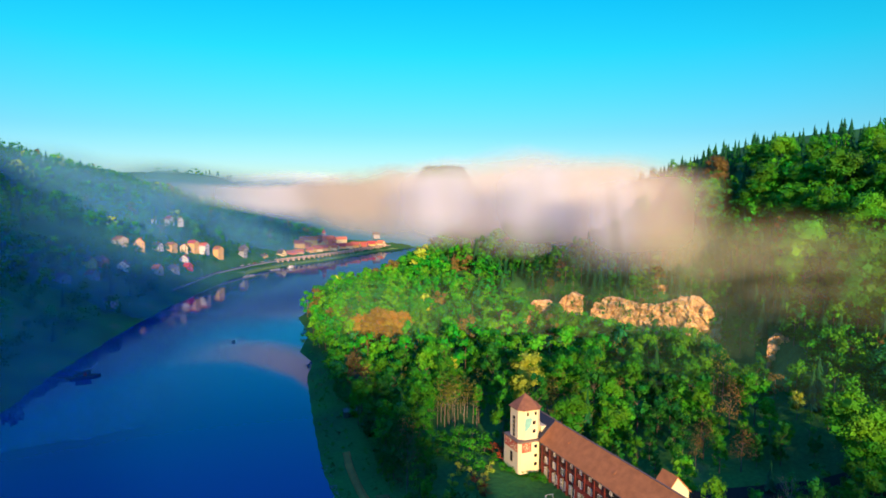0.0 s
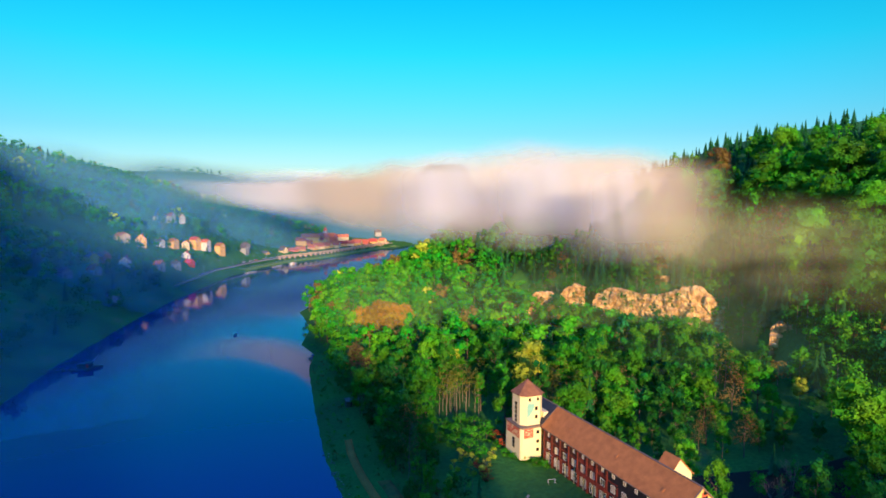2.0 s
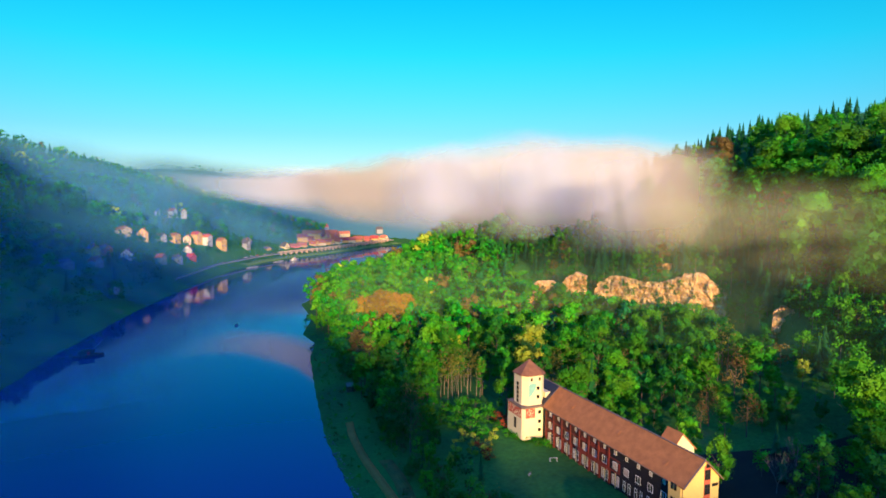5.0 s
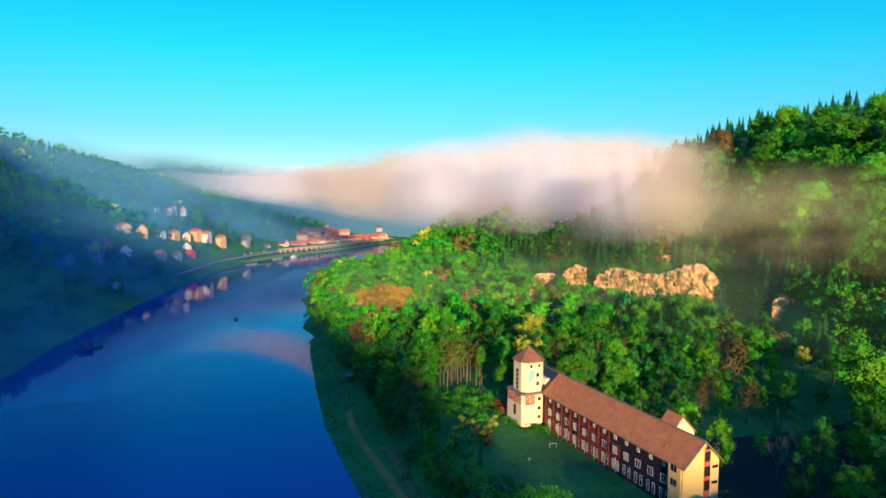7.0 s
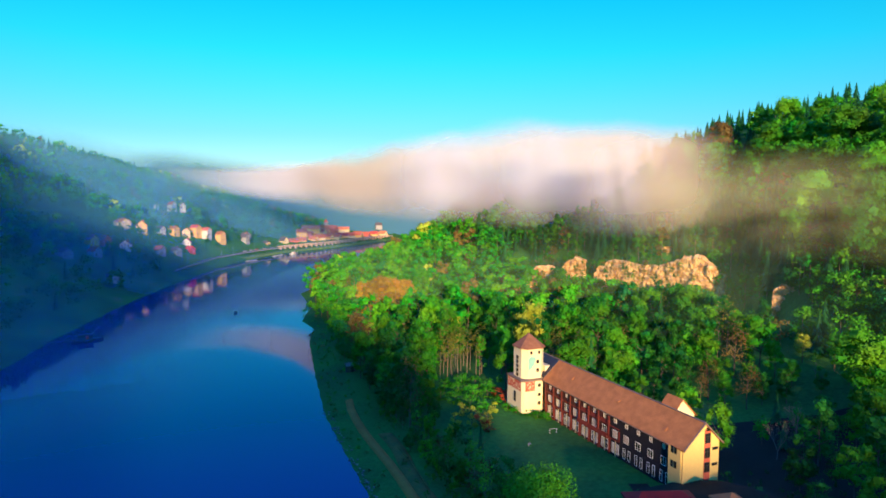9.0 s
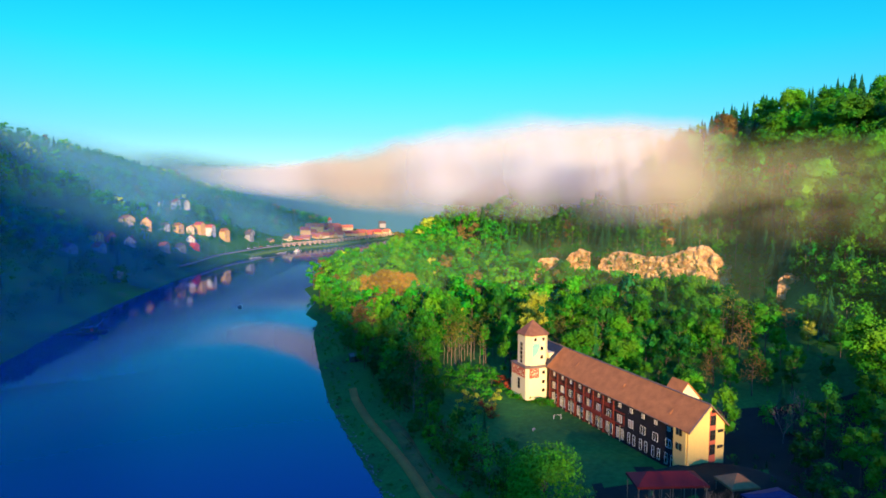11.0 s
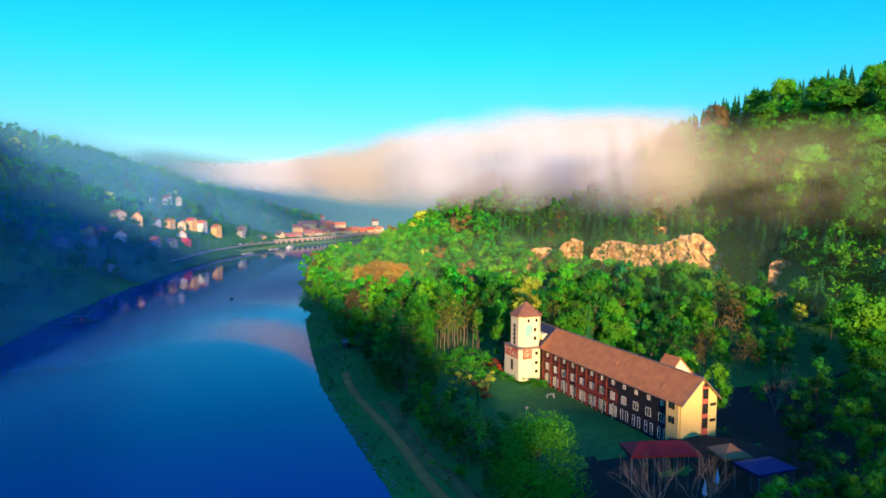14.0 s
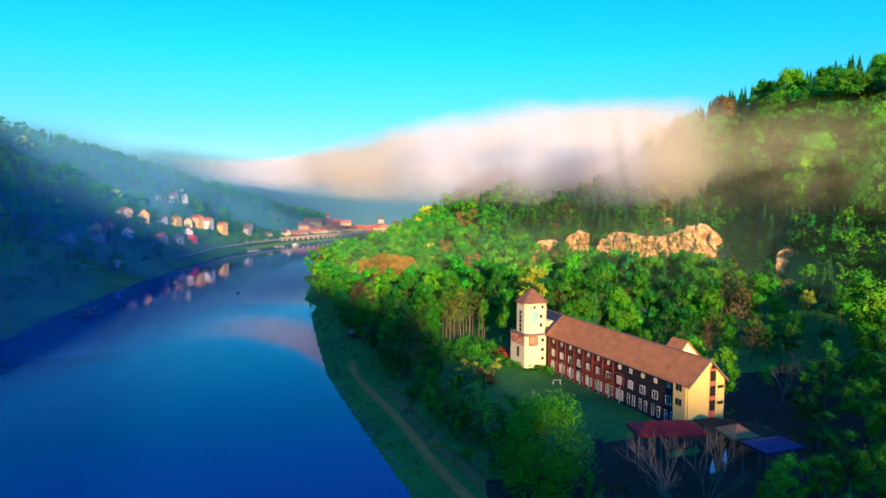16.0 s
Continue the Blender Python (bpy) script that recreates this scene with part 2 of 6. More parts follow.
def land(x, y):
    """Height of the ground."""
    x, y = np.asarray(x, float), np.asarray(y, float)
    d = x - shore_right(y)
    e = shore_left(y) - x
    v = hill_v(x, y) + 1.5 * wobble(x, y, 23)
    bank = np.interp(d, [-25, -3, 0, 3, 10, 22, 32, 42, 70, 120, 400], [-3.5, -1, 0.15, 0.9, 2.4, 3.2, 4.6, 6.2, 6.6, 8, 12])
    steep = np.interp(v, [105, 140, 168, 175, 179, 209, 242, 275, 350, 600], [0, 3, 5, 8, 27, 53, 75, 89, 104, 118])
    gentle = np.interp(v, [105, 140, 165, 185, 209, 242, 275, 350, 600], [0, 3, 11, 30, 53, 75, 89, 104, 118])
    hill = gentle + (steep - gentle) * smooth(182, 202, y) * smooth(330, 290, y)
    # the crest falls away up the valley, and a low spur runs out towards the bend
    sink = np.interp(x / np.maximum(y, 60), [0.0, 0.06, 0.28, 0.335, 0.37, 0.40, 0.46, 0.52], [0.62, 0.55, 0.29, 0.20, 0.14, 0.09, 0.04, 0.0])
    hill = hill - sink * np.maximum(0, hill - 30) * smooth(240, 320, y)
    hill = hill * smooth(6, 60, d)
    spur = 19 * np.exp(-((y - 395) / 60) ** 2) * smooth(-66, -2, x) * smooth(60, 10, x)
    hill = hill + spur
    terrace = 2.4 * smooth(9, 4, np.hypot((x - 46) * 0.6, y - 108)) * (d > 0)
    right = bank + hill + terrace + 0.5 * wobble(x, y, 14) * smooth(60, 120, d)
    left = np.interp(e, [-25, -3, 0, 8, 11, 13, 21, 24, 30, 40, 57, 73, 100, 150, 250, 320, 450, 700, 1500],
                     [-3.5, -1, 0.15, 2.2, 3, 5.5, 5.8, 10, 15, 21, 28, 33, 45, 70, 103, 121, 142, 158, 170])
    low_fade = np.interp(y, [0, 640, 700, 760, 850, 1000], [1, 1, 0.7, 0.36, 0.3, 0.25])
    high_fade = np.interp(y, [0, 700, 800, 850, 900, 1000, 1600], [1, 1, 0.78, 0.62, 0.4, 0.22, 0.2])
    fade = low_fade + (high_fade - low_fade) * smooth(80, 200, e)
    fade = 1 + (fade - 1) * smooth(21, 30, e)
    left = np.where(e > 8, 2.2 + (left - 2.2) * fade, left) + 3 * wobble(x, y, 60) * smooth(60, 160, e)
    z = np.where(d > -25, right, np.where(e > -25, left, -3.5))
    z = np.where((d > -25) & (e > -25), np.maximum(right, left), z)
    far = 70 * smooth(1050, 1500, y + 0.35 * np.abs(x + 150)) * (0.8 + 0.2 * wobble(x, y, 210))
    z = np.maximum(z, far - 4)
    ridge = 140 * np.exp(-((x + 730) / 330) ** 4 - ((y - 1500) / 170) ** 2)
    z = np.maximum(z, ridge - 4)
    crest = np.interp(x, [-900, -344, -200, -149, -97, -50, 15, 30, 40, 48, 60, 68, 73, 76, 84, 90, 97, 106, 113, 125, 143, 300, 900], [330, 320, 232, 188, 172, 152, 130, 123, 118, 114.5, 110, 99, 90.5, 89.5, 89.5, 91, 92, 90.5, 91, 96, 103, 125, 150])
    back = crest * np.exp(-((y + 300) / 110) ** 2)
    return np.where(y < -20, np.maximum(z, back), z)


def grid_mesh(name, xs, ys, fn):
    X, Y = np.meshgrid(xs, ys)
    Z = fn(X, Y)
    nx, ny = len(xs), len(ys)
    co = np.stack([X, Y, Z], -1).reshape(-1, 3)
    i = (np.arange(ny - 1)[:, None] * nx + np.arange(nx - 1)[None, :]).ravel()
    faces = np.stack([i, i + 1, i + 1 + nx, i + nx], 1)
    return quads_mesh(name, co, faces)


def quads_mesh(name, co, faces, mats=None, smooth_shade=False):
    """A mesh from vertex and quad arrays."""
    me = bpy.data.meshes.new(name)
    me.vertices.add(len(co))
    me.vertices.foreach_set("co", np.ascontiguousarray(co, np.float32).ravel())
    me.loops.add(faces.size)
    me.loops.foreach_set("vertex_index", np.ascontiguousarray(faces, np.int32).ravel())
    me.polygons.add(len(faces))
    me.polygons.foreach_set("loop_start", np.arange(len(faces), dtype=np.int32) * 4)
    if mats is not None:
        me.polygons.foreach_set("material_index", np.ascontiguousarray(mats, np.int32))
    me.update(calc_edges=True)
    me.polygons.foreach_set("use_smooth", np.full(len(faces), smooth_shade))
    me.validate()
    return me


def spread(*pieces):
    out = []
    for a, b, step in pieces:
        out.append(np.arange(a, b, step))
    return np.concatenate(out + [[pieces[-1][1]]])


gx = spread((-4600, -1000, 300), (-1000, -420, 40), (-420, -130, 6), (-130, 160, 3), (160, 420, 8), (420, 1000, 40), (1000, 4600, 300))
gy = spread((-3000, -600, 300), (-600, 40, 20), (40, 420, 3), (420, 800, 7), (800, 1600, 25), (1600, 4700, 300))
ground = new("ground", grid_mesh("ground", gx, gy, land))
ground.data.materials.append(M_GROUND)
for p_ in ground.data.polygons:
    p_.use_smooth = True
tagged(ground, "grassy valley floor and wooded slopes along a river", "ground", kind="structure")

water = new("water", grid_mesh("water", np.array([-1200.0, 1800.0]), np.array([-600.0, 1700.0]), lambda x, y: x * 0))
water.data.materials.append(M_WATER)
tagged(water, "calm deep blue river with faint ripples", "river", kind="structure")

# ---- small building helpers ----


def obj(name, bm, mat, parent=None, label="", smooth_shade=False):
    me = bpy.data.meshes.new(name)
    bm.to_mesh(me)
    bm.free()
    if smooth_shade:
        for p in me.polygons:
            p.use_smooth = True
    ob = new(name, me)
    for m in (mat if isinstance(mat, (list, tuple)) else [mat]):
        me.materials.append(m)
    if parent is not None:
        ob.parent = parent
    if label:
        ob["label"] = label
    return ob


def part(name, bm, mat, parent, label=""):
    return obj(name, bm, mat, parent, label)


def box(bm, x0, x1, y0, y1, z0, z1):
    """An axis-aligned box added to bm."""
    vs = [bm.verts.new(c) for c in ((x0, y0, z0), (x1, y0, z0), (x1, y1, z0), (x0, y1, z0),
                                    (x0, y0, z1), (x1, y0, z1), (x1, y1, z1), (x0, y1, z1))]
    for f in ((0, 3, 2, 1), (4, 5, 6, 7), (0, 1, 5, 4), (1, 2, 6, 5), (2, 3, 7, 6), (3, 0, 4, 7)):
        bm.faces.new([vs[i] for i in f])
    return bm


def boxes(*dims):
    bm = bmesh.new()
    for d in dims:
        box(bm, *d)
    return bm


def prism(points, z0, z1):
    """An upright prism over a plan outline."""
    bm = bmesh.new()
    lo = [bm.verts.new((x, y, z0)) for x, y in points]
    hi = [bm.verts.new((x, y, z1)) for x, y in points]
    bm.faces.new(lo[::-1])
    bm.faces.new(hi)
    for i in range(len(points)):
        j = (i + 1) % len(points)
        bm.faces.new((lo[i], lo[j], hi[j], hi[i]))
    return bm


def slab(corners, thick):
    """A plate: corner points of its top, thickened downwards."""
    bm = bmesh.new()
    hi = [bm.verts.new(c) for c in corners]
    lo = [bm.verts.new((c[0], c[1], c[2] - thick)) for c in corners]
    bm.faces.new(hi)
    bm.faces.new(lo[::-1])
    k = len(corners)
    for i in range(k):
        j = (i + 1) % k
        bm.faces.new((hi[j], hi[i], lo[i], lo[j]))
    bmesh.ops.recalc_face_normals(bm, faces=bm.faces)
    return bm


def thing(name, m, label, category, group="", kind=""):
    e = new(name)
    e.matrix_world = m
    return tagged(e, label, category, group, kind)


def height(x, y):
    return float(land(x, y))

# ---- hostel with tower ----
BX, BY = Vector((0.393, -0.9195, 0)), Vector((0.9195, 0.393, 0))      # along the ridge, and across it
HOSTEL = Matrix.Translation((27.6, 156.2, 0)) @ Matrix((BX, BY, (0, 0, 1))).transposed().to_4x4()


def window(parent, m, w, h, frame_mat, pane_mat, bars=1, rail=False):
    """A window on a wall: frame with bars proud of the wall, pane set in it. m: outward is -y, x to the right."""
    t = 0.07
    bm = bmesh.new()
    ring = []
    for y in (-0.07, 0.05):
        ring.append([bm.verts.new((x, y, z)) for x, z in ((-w / 2, 0), (w / 2, 0), (w / 2, h), (-w / 2, h))])
        ring.append([bm.verts.new((x, y, z)) for x, z in ((-w / 2 + t, t), (w / 2 - t, t), (w / 2 - t, h - t), (-w / 2 + t, h - t))])
    for i in range(4):
        j = (i + 1) % 4
        bm.faces.new((ring[0][i], ring[0][j], ring[1][j], ring[1][i]))
        bm.faces.new((ring[2][j], ring[2][i], ring[3][i], ring[3][j]))
        bm.faces.new((ring[0][j], ring[0][i], ring[2][i], ring[2][j]))
        bm.faces.new((ring[1][i], ring[1][j], ring[3][j], ring[3][i]))
    win = obj("window", bm, frame_mat, parent)
    win.matrix_local = m
    for i in range(bars):
        x = -w / 2 + w * (i + 1) / (bars + 1)
        part("glazing_bar", boxes((x - 0.035, x + 0.035, -0.06, 0.04, t, h - t)), frame_mat, win)
    if rail:
        part("transom", boxes((-w / 2 + t, w / 2 - t, -0.065, 0.04, h * 0.62, h * 0.62 + 0.07)), frame_mat, win)
    obj("pane", boxes((-w / 2 + t * 0.9, w / 2 - t * 0.9, -0.03, 0.03, t * 0.9, h - t * 0.9)), pane_mat, win)
    return win


def on_wall(x, y, z, turn):
    return pose(x, y, z, 0, 0, turn)


hostel = thing("hostel", HOSTEL, "long three-storey hostel, brown tiled roof, dark timber front, yellow gable", "building")
RZ, EZ, YL, YR, LEN = 19.85, 15.25, -4.95, 4.5, 48.0
# walls
bm = bmesh.new()
box(bm, 0.2, 26.0, -4.35, -4.1, 6.0, 15.6)
box(bm, 0.2, 47.4, 3.7, 4.0, 6.0, 15.9)
part("wall", bm, M_TIMBER, hostel, "dark brown timber-clad long walls")
# near half of the front, its shade painted as a darker timber
part("wall", boxes((26.0, 44.3, -4.35, -4.1, 6.0, 15.6)), M_SHADEWOOD, hostel, "near half of the timber wall, shade put into its colour")


def gable_wall(x0, x1, yl, yr, ez_l, ez_r, rz, base):
    bm = bmesh.new()
    a = [bm.verts.new((x0, y, z)) for y, z in ((yl, base), (yr, base), (yr, ez_r), (0, rz), (yl, ez_l))]
    b = [bm.verts.new((x1, y, z)) for y, z in ((yl, base), (yr, base), (yr, ez_r), (0, rz), (yl, ez_l))]
    bm.faces.new(a)
    bm.faces.new(b[::-1])
    for i in range(5):
        j = (i + 1) % 5
        bm.faces.new((a[j], a[i], b[i], b[j]))
    bmesh.ops.recalc_face_normals(bm, faces=bm.faces)
    return bm


part("gable", gable_wall(47.1, 47.45, -4.6, 3.98, 15.4, 15.85, 19.75, 6.0), M_PLASTER2, hostel, "yellow plastered end gable")
part("gable", gable_wall(0.0, 0.3, -4.3, 3.98, 15.4, 15.85, 19.75, 6.0), M_PLASTER2, hostel, "yellow plastered end gable")
part("corner_block", prism([(44.2, -5.05), (47.12, -4.85), (47.12, -3.9), (44.2, -3.9)], 6.0, 15.1), M_PLASTER2, hostel, "yellow plastered corner bay")
# roof
part("roof", slab([(-0.4, YL, EZ), (LEN, YL, EZ), (LEN, 0, RZ), (-0.4, 0, RZ)], 0.22), M_ROOF, hostel, "brown tiled roof slope")
part("roof", slab([(-0.4, 0, RZ), (LEN, 0, RZ), (LEN, YR, EZ + 0.3), (-0.4, YR, EZ + 0.3)], 0.22), M_ROOF, hostel, "brown tiled roof slope")
part("ridge_cap", boxes((-0.4, LEN, -0.16, 0.16, RZ - 0.08, RZ + 0.12)), M_TRIM, hostel)
part("gutter", boxes((-0.4, 44.2, YL - 0.14, YL + 0.02, EZ - 0.26, EZ - 0.10)), M_TRIM, hostel)
for s, yy, ez in ((-1, YL, EZ), (1, YR, EZ + 0.3)):
    part("verge_board", slab([(LEN - 0.1, yy, ez + 0.05), (LEN + 0.12, yy, ez + 0.05), (LEN + 0.12, 0, RZ + 0.06), (LEN - 0.1, 0, RZ + 0.06)], 0.3), M_TRIM, hostel, "pale grey verge board")
    part("verge_board", slab([(-0.5, yy, ez + 0.05), (-0.3, yy, ez + 0.05), (-0.3, 0, RZ + 0.06), (-0.5, 0, RZ + 0.06)], 0.3), M_TRIM, hostel, "pale grey verge board")
# roof hatches and vents
for hx, hy in ((8.5, -2.2), (26.0, -2.4), (41.0, -3.2)):
    hz = RZ + hy * (RZ - EZ) / -YL
    hatch = part("roof_hatch", slab([(hx, hy - 0.35, hz - 0.2), (hx + 0.6, hy - 0.35, hz - 0.2), (hx + 0.6, hy + 0.35, hz + 0.42), (hx, hy + 0.35, hz + 0.42)], 0.25), M_ROOF, hostel, "small brown roof hatch")
# raised annex behind the ridge
part("annex_wall", gable_wall(34.9, 38.7, -2.6, 3.2, 18.0, 17.6, 20.9, 12.0), M_PLASTER, hostel, "cream annex gable").matrix_local = pose(0, 3.2, 0)
part("annex_roof", slab([(34.6, 0.4, 17.9), (39.0, 0.4, 17.9), (39.0, 3.2, 21.15), (34.6, 3.2, 21.15)], 0.2), M_ROOF, hostel)
part("annex_roof", slab([(34.6, 3.2, 21.15), (39.0, 3.2, 21.15), (39.0, 6.8, 17.45), (34.6, 6.8, 17.45)], 0.2), M_ROOF, hostel)
# front: bays of windows on three floors
BAYS, STEP = 12, 3.62
# posts and panels of the near bays take the shade-darkened timber too
for i in range(BAYS):
    cx = 0.9 + STEP * (i + 0.5)
    red = 4 <= i <= 6
    if i < 8:
        part("balcony_post", boxes((cx - STEP / 2 - 0.06, cx - STEP / 2 + 0.06, -4.84, -4.72, 6.0, 14.6)), M_REDWOOD, hostel, "red painted balcony post")
        for zr in (10.15, 12.75):
            part("balcony_rail", boxes((cx - STEP / 2, cx + STEP / 2, -4.82, -4.72, zr, zr + 0.12)), M_REDWOOD, hostel)
    for s in (-0.78, 0.78):
        window(hostel, on_wall(cx + s, -4.36, 7.0, 0), 0.72, 2.2, M_WHITE, M_GLASS if (i * 2 + (s > 0)) % 3 == 1 or i > 7 else M_CREAM_PANE, 0, True)
    part("post", boxes((cx - STEP / 2 - 0.07, cx - STEP / 2 + 0.07, -4.50, -4.36, 6.0, 9.7)), M_REDWOOD if i < 8 else M_SHADEWOOD, hostel)
    part("post", boxes((cx - 0.1, cx + 0.1, -4.46, -4.36, 6.0, 9.7)), M_PLASTER if i < 8 else M_SHADEWOOD, hostel, "painted post between the windows")
    window(hostel, on_wall(cx - 0.25, -4.36, 10.35, 0), 1.45, 1.65, M_WHITE, M_GLASS if i % 4 == 2 or i > 8 else M_CREAM_PANE, 1, False)
    part("panel", boxes((cx + 0.85, cx + 1.35, -4.42, -4.35, 10.2, 12.1)), M_REDWOOD if i < 8 else M_SHADEWOOD, hostel, "painted timber panel")
    window(hostel, on_wall(cx - 0.2, -4.36, 13.55, 0), 0.8, 0.9, M_WHITE, M_CREAM_PANE, 0)
    if red:
        part("balcony", boxes((cx - 1.7, cx + 1.7, -5.3, -4.36, 9.85, 9.98), (cx - 1.7, cx + 1.7, -5.3, -5.22, 9.98, 10.9)), M_REDWOOD, hostel, "red timber balcony")
        part("panel", boxes((cx - 1.6, cx + 1.6, -4.44, -4.36, 12.6, 13.35)), M_REDWOOD, hostel)
for z in (9.72, 12.35):
    part("band", boxes((0.3, 29.0, -4.42, -4.35, z, z + 0.13)), M_REDWOOD, hostel, "red timber string course")
    part("band", boxes((29.0, 44.2, -4.42, -4.35, z, z + 0.13)), M_SHADEWOOD, hostel, "timber string course, shade put into its colour")
# gable: dark stair window strip, slits, corner windows
part("stair_strip", boxes((47.44, 47.50, 0.35, 1.85, 8.6, 18.4)), M_MURAL, hostel, "rust-red panel strip down the gable")
for z in (10.0, 12.7, 15.5):
    window(hostel, on_wall(47.52, 1.1, z + 0.2, 90), 1.3, 1.9, M_DARK, M_GLASS, 1, True)
window(hostel, on_wall(47.52, 1.1, 18.0, 90), 0.8, 0.7, M_DARK, M_GLASS, 0)
for z in (11.2, 14.2):
    window(hostel, on_wall(47.48, 3.0, z, 90), 1.35, 0.55, M_DARK, M_GLASS, 1)
for z in (11.3, 14.0):
    for x in (45.1, 45.95):
        window(hostel, on_wall(x, -4.96, z, 4), 0.55, 1.25, M_DARK, M_GLASS, 0)

# tower
tower = thing("stair_tower", HOSTEL, "cream plastered tower with brown pyramid roof and painted band", "tower")
part("base", prism([(-8.6, -10.4), (-1.4, -10.4), (-0.8, -9.9), (-0.8, -4.6), (-8.6, -4.6)], 7.0, 15.1), M_PLASTER, tower, "wide cream plastered base")
part("terrace_parapet", prism([(-8.75, -10.55), (-1.35, -10.55), (-0.65, -9.95), (-0.65, -4.5), (-8.75, -4.5)], 14.95, 15.35), M_TRIM, tower, "pale grey parapet edge")
oct_ = [(-8.1, -8.0), (-6.9, -9.6), (-3.0, -9.6), (-1.7, -8.3), (-1.7, -4.6), (-3.0, -3.2), (-6.9, -3.2), (-8.1, -4.6)]
part("shaft", prism(oct_, 15.1, 23.3), M_PLASTER, tower, "cream plastered octagonal shaft")
bm = bmesh.new()
cx, cy = -4.9, -6.4
rim = [bm.verts.new((cx + (x - cx) * 1.13, cy + (y - cy) * 1.13, 23.1)) for x, y in oct_]
low = [bm.verts.new((cx + (x - cx) * 1.13, cy + (y - cy) * 1.13, 22.95)) for x, y in oct_]
tip = bm.verts.new((cx, cy, 26.5))
for i in range(8):
    j = (i + 1) % 8
    bm.faces.new((rim[i], rim[j], tip))
    bm.faces.new((low[i], low[j], rim[j], rim[i]))
bm.faces.new(low[::-1])
part("roof", bm, M_ROOF2, tower, "brown tiled pyramid roof")
part("stair_annex", boxes((-6.5, -1.9, -3.3, -1.6, 7.0, 18.2)), M_PLASTER, tower, "narrow cream link to the hostel")
part("porch", boxes((-9.6, -8.55, -10.0, -7.0, 7.0, 10.6)), M_PLASTER, tower, "low cream porch")
# painted band on the base: framed rust panels with pale curls
for (x0, x1, y0, y1) in ((-8.3, -1.7, -10.45, -10.40), (-0.80, -0.75, -9.6, -6.9)):
    part("mural", boxes((x0, x1, y0, y1, 12.5, 14.9)), M_MURAL, tower, "rust-red painted pattern band")
rng = random.Random(5)
for k in range(78):
    z, ww, hh = rng.uniform(12.65, 14.6), rng.uniform(0.10, 0.34), rng.uniform(0.08, 0.26)
    if k < 54:
        x = rng.uniform(-8.15, -2.1)
        part("mural_curl", boxes((x, x + ww, -10.48, -10.44, z, z + hh)), M_PLASTER, tower)
    else:
        y = rng.uniform(-9.5, -7.3)
        part("mural_curl", boxes((-0.76, -0.72, y, y + ww, z, z + hh)), M_PLASTER, tower)
# tower windows
for z in (17.0, 19.2):
    window(tower, on_wall(-1.68, -5.6, z, 90), 0.75, 0.9, M_DARK, M_GLASS, 0)
for y in (-7.5, -5.2):
    window(tower, on_wall(-1.68, y, 21.6, 90), 0.6, 0.8, M_DARK, M_GLASS, 0)
for z in (15.6, 16.7, 17.8, 18.9, 20.0):
    window(tower, on_wall(-4.9, -9.62, z, 0), 0.9, 0.85, M_DARK, M_GLASS, 1)
for z in (8.8, 11.0, 13.4):
    window(tower, on_wall(-0.78, -5.6, z, 90), 0.8, 0.8, M_DARK, M_GLASS, 0)
for z in (9.2, 10.1, 11.0):
    window(tower, on_wall(-4.6, -10.42, z, 0), 1.0, 0.8, M_DARK, M_GLASS, 1)
# teal sail painted on the shaft
bm = bmesh.new()
pts = [(-8.25, 17.4), (-7.5, 17.9), (-6.7, 18.8), (-6.25, 19.8), (-6.15, 20.9), (-8.0, 21.0), (-8.25, 20.2)]
f0 = [bm.verts.new((-1.66, y, z)) for y, z in pts]
f1 = [bm.verts.new((-1.71, y, z)) for y, z in pts]
bm.faces.new(f0)
bm.faces.new(f1[::-1])
for i in range(len(pts)):
    j = (i + 1) % len(pts)
    bm.faces.new((f0[j], f0[i], f1[i], f1[j]))
bmesh.ops.recalc_face_normals(bm, faces=bm.faces)
part("mural_sail", bm, M_TEAL, tower, "faded teal painted sail shape")

# slate-roofed wing behind the tower
wing = thing("rear_wing", HOSTEL, "rear wing with blue-black slate roof between tower and hostel", "building")
part("wall", boxes((-8.6, -0.45, -2.9, 3.6, 6.5, 15.9)), M_PLASTER, wing)
part("gable", gable_wall(-8.9, -8.6, -3.0, 3.8, 16.8, 16.2, 19.7, 6.5), M_PLASTER, wing)
part("roof", slab([(-9.2, -4.4, 15.7), (-0.45, -4.4, 15.7), (-0.45, 0, 19.95), (-9.2, 0, 19.95)], 0.22), M_SLATE, wing, "blue-black slate roof slope")
part("roof", slab([(-9.2, 0, 19.95), (-0.45, 0, 19.95), (-0.45, 4.3, 15.8), (-9.2, 4.3, 15.8)], 0.22), M_SLATE, wing, "blue-black slate roof slope")
part("ridge_cap", boxes((-9.2, -0.45, -0.14, 0.14, 19.88, 20.06)), M_TRIM, wing)

# ---- trees ----


def leaf_quads(centres, normals, sizes, rs):
    """Leaf-clump quads at the centres, facing along the normals."""
    n = len(centres)
    nn = normals / np.maximum(np.linalg.norm(normals, axis=1, keepdims=True), 1e-6)
    r = rs.normal(size=(n, 3))
    a = np.cross(nn, r)
    a /= np.maximum(np.linalg.norm(a, axis=1, keepdims=True), 1e-6)
    b = np.cross(nn, a)
    s = sizes[:, None] * 0.5
    k = rs.uniform(0.5, 1.0, (n, 1))
    co = np.stack([centres - a * s, centres - b * s * k, centres + a * s, centres + b * s * rs.uniform(0.5, 1.0, (n, 1))], 1)
    return co.reshape(-1, 3)


